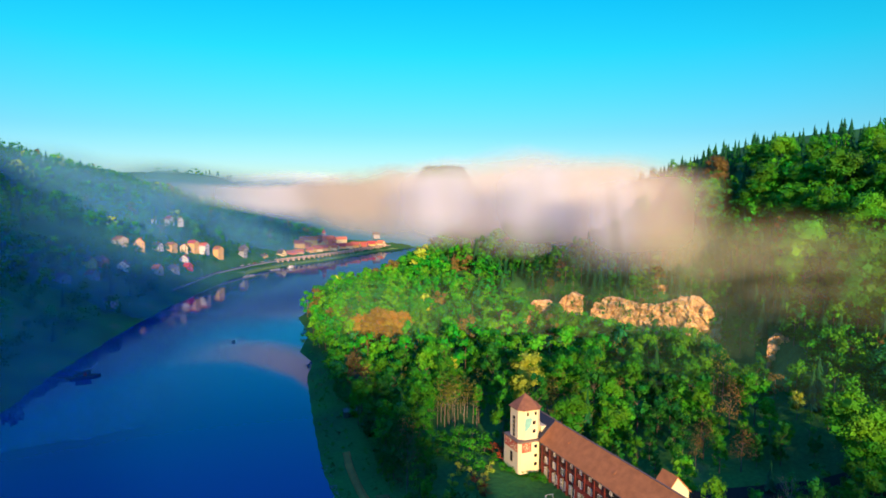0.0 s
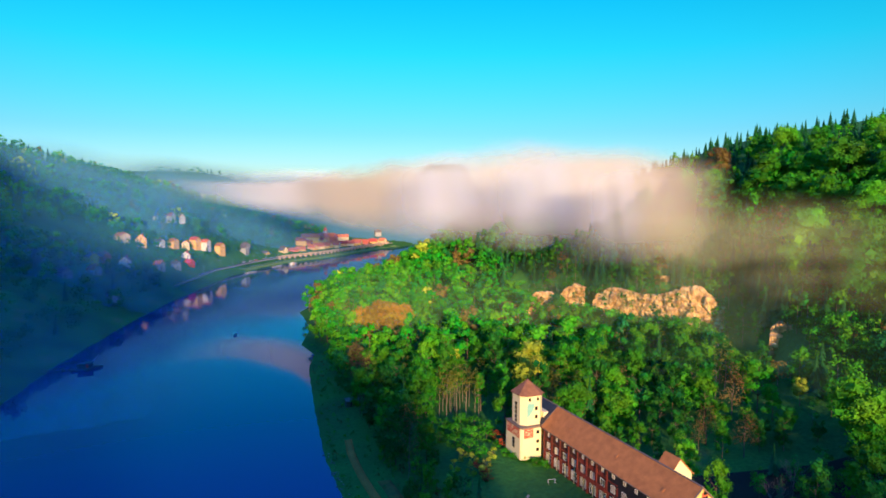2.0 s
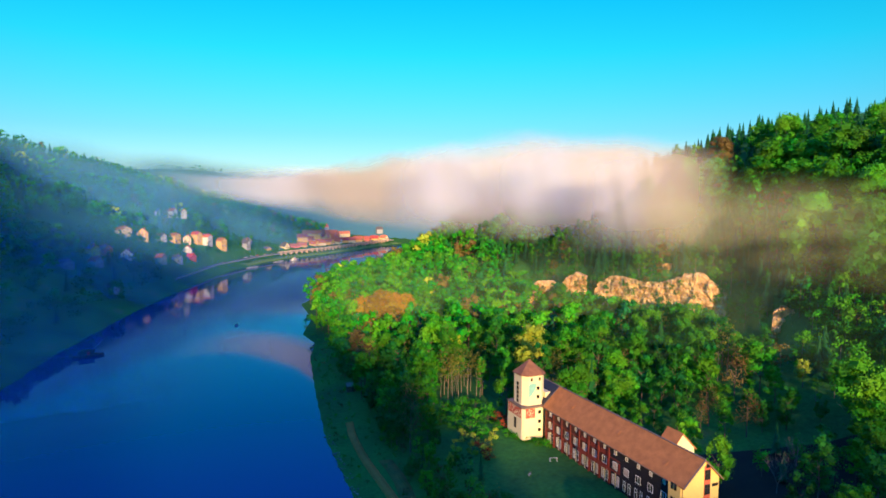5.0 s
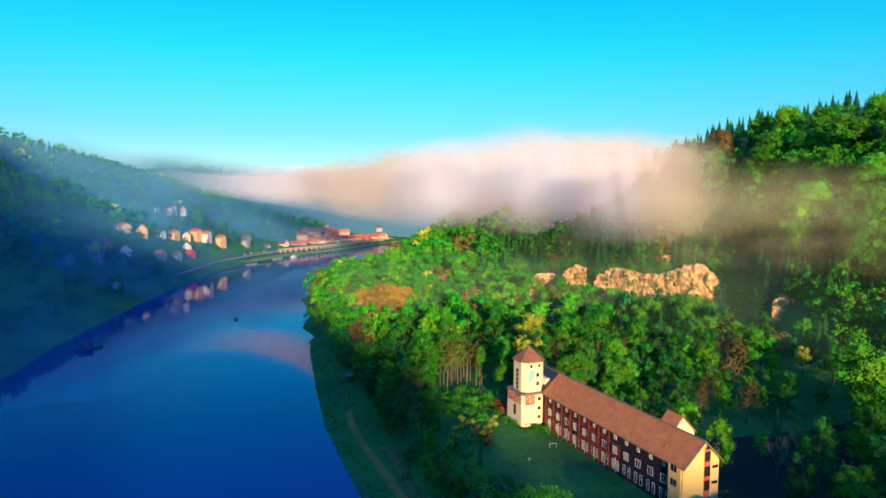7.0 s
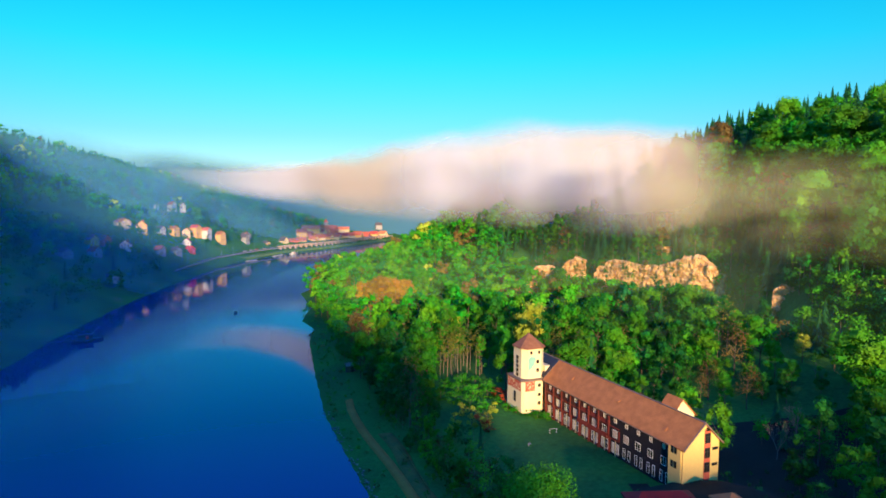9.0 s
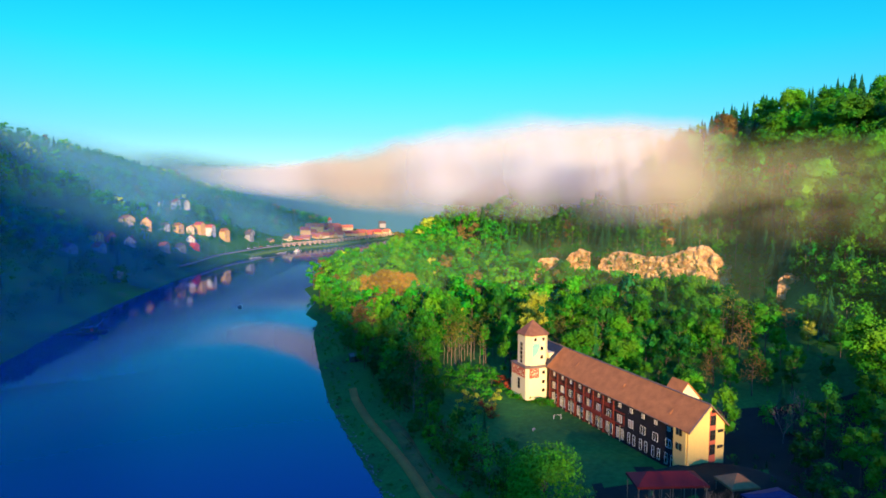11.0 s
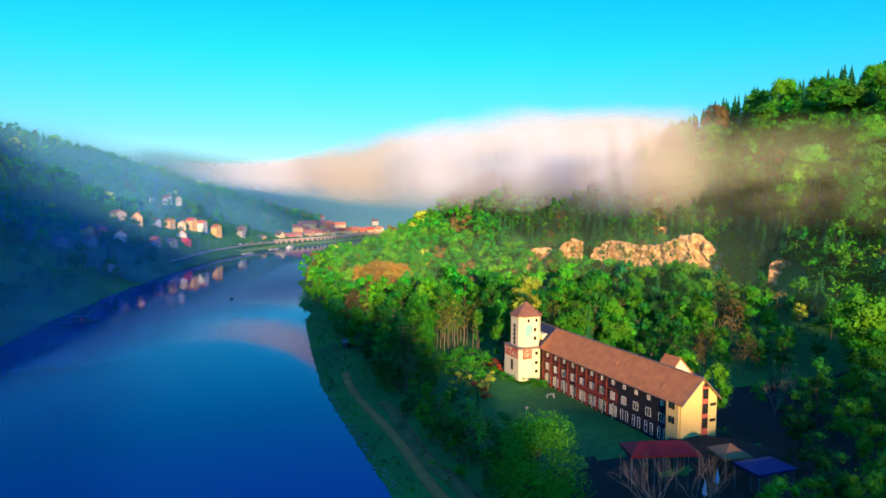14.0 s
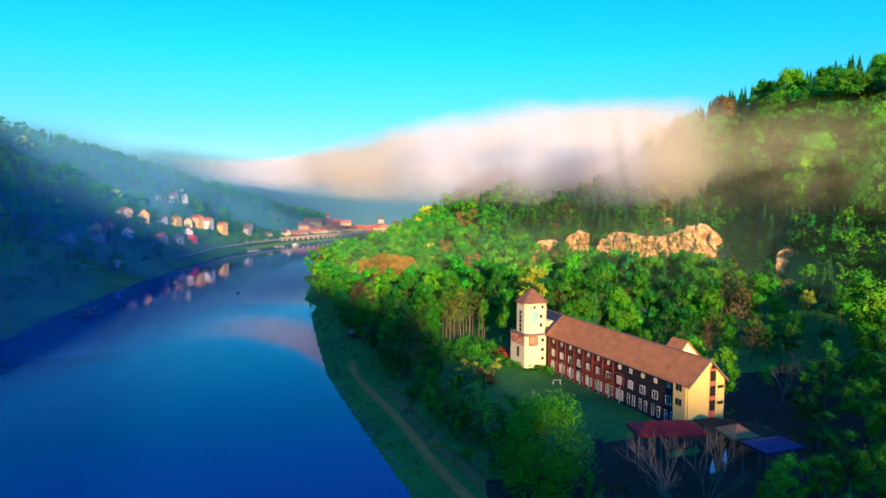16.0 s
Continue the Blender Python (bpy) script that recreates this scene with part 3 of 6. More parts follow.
CUBE = np.array([(x, y, z) for x in (-1, 1) for y in (-1, 1) for z in (-1, 1)], float) / math.sqrt(3)
CUBE_FACES = np.array(((0, 1, 3, 2), (4, 6, 7, 5), (0, 4, 5, 1), (2, 3, 7, 6), (0, 2, 6, 4), (1, 5, 7, 3)))
COARSE = CUBE[CUBE_FACES].reshape(-1, 3)


def crown(rs, h, r, clumps, leaves, leaf, low=0.22, cone=False, core=None):
    """Leaf quads of a crown for a tree h high with crown radius r; core: inner shell of dense foliage in each clump."""
    C, N, S, K = [], [], [], []
    for i in range(clumps):
        f = low + (1 - low) * ((i + 0.5) / clumps if cone else rs.uniform(0, 1) ** 0.8)
        g = (f - low) / (1 - low)
        prof = (1 - g) * 0.95 + 0.02 if cone else math.sin(math.pi * min(1, 0.18 + g * 0.74)) ** 0.7
        a = rs.uniform(0, 6.283)
        rr = r * prof * math.sqrt(rs.uniform(0.3, 0.9))
        c = np.array([rr * math.cos(a), rr * math.sin(a), h * f])
        cr = r * (0.10 + 0.32 * (1 - g) if cone else rs.uniform(0.30, 0.50))
        q = rs.normal(size=(leaves, 3))
        q /= np.linalg.norm(q, axis=1, keepdims=True)
        q[:, 2] = np.where(q[:, 2] < 0, q[:, 2] * 0.75, q[:, 2])
        p = c + q * cr * rs.uniform(0.62, 1.16, (leaves, 1)) * (np.array([1.1, 1.1, 0.35]) if cone else np.array([1, 1, 0.8]))
        C.append(p)
        if core is not None:
            turn = np.linalg.qr(rs.normal(size=(3, 3)))[0]
            turn = turn * np.sign(np.linalg.det(turn))
            K.append(c + core @ turn.T * cr * 0.62 * np.array([1, 1, 0.8]) * rs.uniform(0.9, 1.1, (len(core), 1)))
        out = (q * 0.40 + (p - np.array([0, 0, h * 0.5])) / (r * 1.2) * 0.75) * np.array([1, 1, 0.5]) + rs.normal(size=(leaves, 3)) * 0.32
        N.append(out)
        S.append(rs.uniform(0.65, 1.25, leaves) * leaf)
    out = leaf_quads(np.concatenate(C), np.concatenate(N), np.concatenate(S), rs)
    return np.concatenate([out] + K)


def conifer_crown(rs, h, r, tiers, per, low=0.12):
    """Rings of drooping boughs that narrow to a pointed tip."""
    out = []
    for i in range(tiers):
        g = i / tiers
        z, R = h * (low + (1 - low) * g), r * (1 - g) ** 0.85 * rs.uniform(0.85, 1.12) + 0.03 * r
        for k in range(per):
            a = 6.283 * (k + rs.uniform(0, 0.8)) / per + i
            w = 3.4 / per * rs.uniform(0.8, 1.2)
            q, dz = R * rs.uniform(0.75, 1.12), h * (1 - low) / tiers
            ca, sa = math.cos(a), math.sin(a)
            out += [(0, 0, z + dz * 1.5), (q * 0.7 * math.cos(a - w), q * 0.7 * math.sin(a - w), z - dz * 0.1), (q * ca, q * sa, z - dz * 0.55), (q * 0.7 * math.cos(a + w), q * 0.7 * math.sin(a + w), z - dz * 0.1)]
    return np.array(out)


def tube(bm, p, q, r0, r1, sides=6):
    p, q = Vector(p), Vector(q)
    rot = (q - p).to_track_quat("Z", "Y")
    rings = []
    for c, r in ((p, r0), (q, r1)):
        rings.append([bm.verts.new(c + rot @ Vector((r * math.cos(6.2832 * k / sides), r * math.sin(6.2832 * k / sides), 0))) for k in range(sides)])
    for k in range(sides):
        j = (k + 1) % sides
        bm.faces.new((rings[0][k], rings[0][j], rings[1][j], rings[1][k]))
    bm.faces.new(rings[0][::-1])
    bm.faces.new(rings[1])


def trunk_mesh(rng, h, r, limbs, reach, start=0.35, sides=6, name="trunk"):
    """A tapered, slightly bent trunk with limbs."""
    bm = bmesh.new()
    pts = [Vector((0, 0, -0.6))]
    for i in range(1, 6):
        pts.append(Vector((rng.uniform(-0.03, 0.03) * h * i / 5, rng.uniform(-0.03, 0.03) * h * i / 5, h * 0.92 * i / 5)))
    for i in range(5):
        tube(bm, pts[i], pts[i + 1], r * (1 - i / 5.6), r * (1 - (i + 1) / 5.6), sides)
    for k in range(limbs):
        f = rng.uniform(start, 0.85)
        i = min(4, int(f * 5 / 0.92))
        b = pts[i].lerp(pts[i + 1], 0.5)
        a = rng.uniform(0, 6.283)
        ln = reach * rng.uniform(0.6, 1.0) * (1.15 - f)
        e = b + Vector((math.cos(a) * ln, math.sin(a) * ln, ln * rng.uniform(0.5, 1.1)))
        tube(bm, b, e, r * 0.35, r * 0.12, 4)
        for _ in range(2):
            a2 = a + rng.uniform(-0.9, 0.9)
            e2 = e + Vector((math.cos(a2), math.sin(a2), rng.uniform(0.4, 1.2))) * ln * 0.45
            tube(bm, e, e2, r * 0.12, r * 0.04, 3)
    me = bpy.data.meshes.new(name)
    bm.to_mesh(me)
    bm.free()
    return me


def tree_kind(name, mat, bark, label, category, rs, h, r, clumps, leaves, leaf, **kw):
    """A tree prototype: thing with trunk and crown, standing at the origin."""
    e = thing(name, Matrix(), label, category)
    rng = random.Random(int(rs.integers(1e6)))
    t = new("trunk", trunk_mesh(rng, h * (0.75 if not kw.get("cone") else 1), h * 0.007 + 0.03 if bark is M_PALE else h * 0.014 + 0.05, 9, r * 1.1))
    t.data.materials.append(bark)
    t.parent = e
    co = conifer_crown(rs, h, r, 16, 9) if kw.get("cone") else crown(rs, h, r, clumps, leaves, leaf, **kw)
    c = new("crown", quads_mesh("crown", co, np.arange(len(co)).reshape(-1, 4)))
    c.data.materials.append(mat)
    c.parent = e
    return e


RS = np.random.default_rng(11)
KINDS = []
for nm, mat, lab, shape in (
        ("broadleaf_tree", "green", "broad deciduous tree in fresh green leaf", (14, 4.6)),
        ("broadleaf_tree", "green", "tall deciduous tree in fresh green leaf", (16, 4.0)),
        ("broadleaf_tree", "bright", "round deciduous tree in bright spring green", (13, 4.8)),
        ("broadleaf_tree", "bright", "spreading deciduous tree in bright spring green", (15, 5.2)),
        ("broadleaf_tree", "deep", "deciduous tree in deep green leaf", (14, 4.4)),
        ("broadleaf_tree", "deep", "tall deciduous tree in deep green leaf", (17, 4.2)),
        ("broadleaf_tree", "yellow", "deciduous tree in pale yellow-green blossom", (15, 4.0)),
        ("broadleaf_tree", "russet", "deciduous tree with russet spring buds", (15, 4.2))):
    thin = mat == "russet"
    KINDS.append(tree_kind(nm, LEAF[mat], M_BARK, lab, "tree", RS, shape[0], shape[1], 26, 24 if thin else 60, 0.42 if thin else 0.50, core=None if thin else COARSE))
GREAT = tree_kind("broadleaf_tree", LEAF["bright"], M_BARK, "great spreading deciduous tree in full green leaf", "tree", RS, 15, 5.6, 64, 220, 0.36, low=0.08)
TALL = [tree_kind("broadleaf_tree", LEAF[mat], M_PALE, lab, "tree", RS, h, r, 44, 90, 0.42, low=low, core=COARSE) for mat, lab, h, r, low in (
    ("bright", "tall hillside tree with a broad bright green crown", 15, 5.0, 0.22),
    ("green", "tall hillside tree in fresh green leaf", 16, 4.2, 0.30),
    ("russet", "hillside tree in orange-brown spring bud", 14, 4.4, 0.22),
    ("gold", "broad riverside tree in orange-gold spring bud", 14, 4.8, 0.15))]
CONIFER = tree_kind("conifer", LEAF["needle"], M_BARK, "dark green conifer with drooping boughs", "tree", RS, 16, 2.9, 42, 16, 0.8, low=0.2, cone=True)
BIRCH = tree_kind("birch_tree", LEAF["olive"], M_PALE, "slender birch, barely in leaf, with a pale trunk", "tree", RS, 15, 2.2, 14, 9, 0.5, low=0.45)
SPARSE = tree_kind("young_tree", LEAF["bright"], M_PALE, "slender young tree with thin green leaves", "tree", RS, 14, 2.6, 20, 10, 0.6, low=0.4)
BUSH = tree_kind("bush", LEAF["green"], M_BARK, "low rounded green bush", "bush", RS, 3.2, 1.9, 14, 20, 0.5, low=0.05)
RBUSH = tree_kind("bush", LEAF["copper"], M_BARK, "low copper-leaved garden bush", "bush", RS, 2.6, 1.8, 12, 18, 0.4, low=0.05)
YBUSH = tree_kind("bush", LEAF["yellow"], M_BARK, "low yellow-green garden bush", "bush", RS, 2.6, 1.5, 12, 18, 0.4, low=0.05)
PROTOS = KINDS + TALL + [GREAT, CONIFER, BIRCH, SPARSE, BUSH, YBUSH, RBUSH]


def plant(proto, x, y, s=1.0, sz=1.0, turn=None, z=None, group=""):
    t = copy_thing(proto, pose(x, y, height(x, y) if z is None else z, 0, 0, rngt.uniform(0, 360) if turn is None else turn) @ Matrix.Diagonal((s, s, s * sz, 1)))
    if group:
        t["group"] = group
    return t


rngt = random.Random(21)


def local(x, y):
    """Place in the hostel's own axes."""
    v = HOSTEL.inverted() @ Vector((x, y, 0))
    return v.x, v.y


def open_ground(x, y):
    """True on the lawn, yards, path and buildings, where no tree of the wood stands."""
    lx, ly = local(x, y)
    if -11 < lx < 62 and -21 < ly < 9.5 and not (lx < -2 and ly < -13):
        return True
    if -4 < x < 14.5 and 145 < y < 187 or -3 < x < 9 and 186 < y < 197 or 29 < x < 39 and 172 < y < 190:
        return True
    if 6 < lx < 70 and 9 < ly < (24 if lx > 20 else 17):
        return True
    if 44 < lx < 80 and -26 < ly < 30:
        return True
    return False


# single trees that stand out
plant(GREAT, 13.6, 93.0, 1.14, 0.88, 10, group="trees by the hostel")
plant(KINDS[6], 25.0, 191.5, 1.3, 1.08, 30, group="trees by the hostel")
plant(KINDS[3], 52.7, 138.0, 0.66, 1.1, 70, group="trees by the hostel")
plant(KINDS[2], 55.2, 126.5, 0.55, 1.6, 120, group="trees by the hostel")
plant(KINDS[2], 45.0, 167.5, 0.85, 0.95, 200, group="trees by the hostel")
plant(KINDS[3], 36.0, 170.0, 0.95, 1.0, 250, group="trees by the hostel")
for gx_, gy_, gs_ in ((-35, 286, 1.3), (-28, 291, 1.2), (-41, 293, 1.2), (-34, 299, 1.2), (-27, 282, 0.9), (-22, 296, 1.0)):
    plant(TALL[3], gx_, gy_, gs_, 1.0, group="trees on the river bank")
for gx_, gy_, gs_ in ((-52, 318, 1.1), (-58, 334, 1.0), (-48, 340, 1.1)):
    plant(KINDS[7], gx_, gy_, gs_, 1.0, group="trees on the river bank")
plant(KINDS[7], 72.0, 150.0, 0.75, 1.0, group="trees by the hostel")
plant(KINDS[7], 66.0, 158.0, 0.7, 1.0, group="trees by the hostel")
plant(KINDS[0], -28.5, 200.0, 1.0, 1.0, 300, group="trees on the river bank")

# tall trees on the hillside
for x, y, k, s, sz in ((137, 261, 0, 1.25, 1.0), (137.5, 220, 0, 1.5, 1.0), (119.5, 246, 1, 1.35, 0.9), (126, 250, 0, 1.3, 0.95), (122, 289, 2, 1.25, 0.9), (106, 284, 2, 1.15, 0.9),
                       (162, 243, 0, 0.95, 1.0), (150, 260, 1, 0.9, 0.95), (130, 195, 0, 1.35, 1.0), (112.7, 198, 0, 1.5, 1.15), (117, 178, 1, 1.6, 1.15),
                       (145, 205, 1, 1.5, 1.0), (128, 212, 1, 1.3, 1.0), (110, 262, 1, 1.2, 0.9), (133, 238, 0, 1.2, 0.95), (122, 172, 0, 1.3, 1.1), (156, 228, 0, 1.1, 0.95),
                       (142, 243, 1, 1.25, 0.95), (125, 228, 1, 1.2, 1.0), (113, 274, 0, 1.1, 0.9), (135, 277, 1, 1.1, 0.9), (92, 137, 0, 1.35, 0.95)):
    plant(TALL[k], x, y, s, sz, group="tall trees on the hillside")

# wood on the flat between river and cliff
spots = []
for _ in range(14000):
    if len(spots) >= 262:
        break
    y = rngt.uniform(100, 228)
    x = float(shore_right(y)) + 5 + rngt.random() * 180
    v = float(hill_v(x, y))
    d = x - float(shore_right(y))
    if v > 169 or open_ground(x, y) or abs(x) > y * 0.75 or math.hypot(x - 23, y - 182) < 9 or math.hypot(x - 25, y - 191) < 8 or (d < 15 and y < 182) or (d < 11 and y >= 182) or math.hypot(x + 34, y - 203) < 7 or abs(x - 0.531 * y) < 5 and 166 < y < 192 or (y < 150 and x > 7):
        continue
    if v > 160 and y < 200 or any((x - a) ** 2 + (y - b) ** 2 < 27 for a, b in spots):
        continue
    spots.append((x, y))
for x, y in spots:
    k = rngt.random()
    if k < 0.05:
        pr, s = CONIFER, rngt.uniform(0.7, 1.05)
    elif k < 0.15:
        pr, s = BIRCH, rngt.uniform(0.8, 1.1)
    elif k < 0.24:
        pr, s = SPARSE, rngt.uniform(0.8, 1.1)
    elif k < 0.26:
        pr, s = KINDS[7], rngt.uniform(0.7, 1.0)
    elif k < 0.266:
        pr, s = KINDS[6], rngt.uniform(0.6, 0.9)
    else:
        pr, s = KINDS[rngt.randrange(6)], rngt.uniform(0.6, 1.12)
    if y < 150:
        s *= 0.7
    if y < 168 and x > -10:
        s *= 0.6
    plant(pr, x, y, s * 0.92, rngt.uniform(1.0, 1.32), group="wood between river and cliff")


# a row of trees at the foot of the quarry
for k in range(17):
    f = -0.35 + k * 0.085
    x, y = 60 + 38.5 * f - 6.5 + rngt.uniform(-1.2, 1.2), 263 - 38 * f - 7 + rngt.uniform(-1.2, 1.2)
    plant(KINDS[(0, 3, 1, 4, 2)[k % 5]], x, y, rngt.uniform(0.85, 1.05), rngt.uniform(1.05, 1.25), group="wood between river and cliff")
# leafless groves behind the tower and the hedges
for k in range(26):
    x, y = (rngt.uniform(-3, 9), rngt.uniform(187, 196)) if k % 2 else (rngt.uniform(29, 39), rngt.uniform(172, 190))
    plant(BIRCH, x, y, rngt.uniform(0.75, 1.05), 1.05, group="birch grove")
# thin birches and shrubs between the track and the lawn
for k in range(46):
    y = rngt.uniform(84, 172)
    x = float(shore_right(y)) + rngt.uniform(13, 30)
    if open_ground(x, y) or math.hypot(x - 13, y - 90) < 13:
        continue
    plant((BIRCH, SPARSE, BUSH, SPARSE, KINDS[4])[k % 5], x, y, rngt.uniform(0.45, 0.8) * (0.6 if y > 122 else 1), 1.0, group="thicket above the track")


def woodland(name, label, rs, places, heights, kinds, clumps, leaves, leaf, trunks=True, bark=M_BARK, wide=0.35):
    """Many trees joined into one mesh; kinds index the leaf materials, the last of which are conifers."""
    mats = [LEAF["green"], LEAF["bright"], LEAF["deep"], LEAF["yellow"], LEAF["russet"], LEAF["needle"], bark]
    templates = []
    for k in range(6):
        cone = k == 5
        row = []
        for _ in range(3):
            row.append(conifer_crown(rs, 1.0, 0.21, 10, 7) if cone else crown(rs, 1.0, wide, clumps, leaves, leaf, low=0.12, core=COARSE if leaves > 20 else None))
        templates.append(row)
    th = np.array([0, 2.094, 4.189])
    tri = np.stack([np.cos(th), np.sin(th)], 1)
    CO, MI = [], []
    for (x, y, z), h, k in zip(places, heights, kinds):
        t = templates[k][int(rs.integers(3))]
        a = rs.uniform(0, 6.283)
        c, s = math.cos(a), math.sin(a)
        w = h * rs.uniform(0.85, 1.2)
        CO.append(np.stack([(t[:, 0] * c - t[:, 1] * s) * w + x, (t[:, 0] * s + t[:, 1] * c) * w + y, t[:, 2] * h + z], 1))
        MI.append(np.full(len(t) // 4, k))
        if trunks:
            r = 0.010 * h + 0.03
            for i in range(3):
                p, q = tri[i] * r, tri[(i + 1) % 3] * r
                CO.append(np.array([[x + p[0], y + p[1], z - 1], [x + q[0], y + q[1], z - 1], [x + q[0] * 0.4, y + q[1] * 0.4, z + h * 0.8], [x + p[0] * 0.4, y + p[1] * 0.4, z + h * 0.8]]))
            MI.append(np.full(3, 6))
    co = np.concatenate(CO)
    ob = new(name, quads_mesh(name, co, np.arange(len(co)).reshape(-1, 4), np.concatenate(MI)))
    for m in mats:
        ob.data.materials.append(m)
    return tagged(ob, label, "woodland", kind="stuff")


def scatter(rs, n, x0, x1, y0, y1, gap, keep):
    """Random places at least about gap apart, kept where keep(x, y) is true."""
    X, Y = rs.uniform(x0, x1, n), rs.uniform(y0, y1, n)
    ok = keep(X, Y)
    X, Y = X[ok], Y[ok]
    seen, out = {}, []
    for x, y in zip(X, Y):
        c = (int(x // gap), int(y // gap))
        if any((x - a) ** 2 + (y - b) ** 2 < gap * gap for i in (-1, 0, 1) for j in (-1, 0, 1) for a, b in seen.get((c[0] + i, c[1] + j), ())):
            continue
        seen.setdefault(c, []).append((x, y))
        out.append((x, y))
    P = np.array(out)
    return np.column_stack([P, land(P[:, 0], P[:, 1])])


rs = np.random.default_rng(3)
P = scatter(rs, 12000, -110, 260, 215, 500, 5.6,
            lambda x, y: (x - shore_right(y) > np.where(y < 300, 10, 5)) & (hill_v(x, y) < np.where(y > 290, 172, 169)) & (y > 228) & (np.abs(x) < 0.8 * y))
K = rs.choice(6, len(P), p=[0.38, 0.375, 0.12, 0.015, 0.09, 0.02])
keep_ = np.hypot(P[:, 0] + 35, (P[:, 1] - 291) * 0.8) > 12          # room for the orange-gold stand near the point
P, K = P[keep_], K[keep_]
woodland("woodland", "spring-green and russet riverside woodland", rs, P, rs.uniform(9, 18, len(P)) * np.where(np.hypot(P[:, 0] + 31, P[:, 1] - 268) < 13, 0.55, 1.0), K, 14, 23, 0.082, wide=0.29)
STEEP = scatter(rs, 12000, 10, 150, 140, 330, 2.7, lambda x, y: (hill_v(x, y) > 176.2) & (hill_v(x, y) < 214) & (y > 178))
woodland("woodland", "slender crowded trees with thin pale trunks on the steep slope", rs, STEEP, rs.uniform(8, 14, len(STEEP)), rs.choice(6, len(STEEP), p=[0.28, 0.14, 0.24, 0.0, 0.04, 0.30]), 14, 19, 0.078, bark=M_PALE, wide=0.19)
P = scatter(rs, 26000, 20, 330, 90, 400, 4.5, lambda x, y: ((hill_v(x, y) > 212) | (y < 182) | (y > 328)) & (hill_v(x, y) > np.where(y > 290, 172, np.where(y > 205, 178.5, 160))) & ~((y > 174) & (y < 190) & (hill_v(x, y) < 173) & (x > 90) & (x < 104)) & ((y > 135) | (hill_v(x, y) > 175)) & (hill_v(x, y) < 290) & (x < 0.85 * y) & (x - shore_right(y) > 12))
P = np.concatenate([P, scatter(rs, 9000, -70, 190, 400, 640, 6.5, lambda x, y: (hill_v(x, y) > 172) & (hill_v(x, y) < 250) & (x - shore_right(y) > 12))])
top = hill_v(P[:, 0], P[:, 1])
K = np.where(rs.uniform(size=len(P)) < np.interp(top, [179, 196, 212, 228, 238, 285], [0.45, 0.25, 0.12, 0.40, 0.75, 0.88]), 5, rs.choice(5, len(P), p=[0.38, 0.42, 0.19, 0.0, 0.01]))
H = rs.uniform(9, 18, len(P)) * np.where(top > 228, np.where(K == 5, 0.66, 0.62), 1.0) * np.where((P[:, 1] < 182) & (top < 190), 0.72, 1.0)
near = np.hypot(P[:, 0], P[:, 1]) < 265
woodland("woodland", "steep mixed wood of bright green broadleaf trees and conifers", rs, P[near], H[near], K[near], 18, 38, 0.066, bark=M_PALE)
woodland("woodland", "upper hillside wood of green broadleaf trees and dark conifers", rs, P[~near], H[~near], K[~near], 15, 22, 0.085, bark=M_PALE)
FILL = scatter(rs, 2600, 84, 142, 138, 196, 3.0, lambda x, y: (hill_v(x, y) > 163) & (hill_v(x, y) < 206) & (x < 0.8 * y) & (np.hypot(x - 100, y - 186) > 7))
woodland("woodland", "young bright green trees and shrubs between the rock ledges", rs, FILL, rs.uniform(3.5, 7.5, len(FILL)), rs.choice([0, 1, 1, 2, 4], len(FILL)), 11, 15, 0.10, bark=M_PALE)
P = scatter(rs, 14000, -760, -190, 180, 1000, 8.0,
            lambda x, y: (shore_left(y) - x > np.where(y > 425, np.where(y < 520, 112, 84), 60)) & (shore_left(y) - x < 520))
K = np.where(rs.uniform(size=len(P)) < 0.3, 5, rs.choice(5, len(P), p=[0.40, 0.12, 0.40, 0.04, 0.04]))
woodland("woodland", "shaded wooded slope above the village", rs, P, rs.uniform(11, 18, len(P)), K, 9, 7, 0.17, trunks=False)
P = scatter(rs, 9000, -700, 900, 950, 1700, 18.0, lambda x, y: (land(x, y) > 14) & (np.abs(x) < 0.75 * y))
K = np.where(rs.uniform(size=len(P)) < 0.5, 5, rs.choice(5, len(P), p=[0.4, 0.1, 0.4, 0.05, 0.05]))
woodland("woodland", "far misty woods beyond the town", rs, P, rs.uniform(9, 14, len(P)), K, 5, 6, 0.30, trunks=False)

# ---- cliff ----


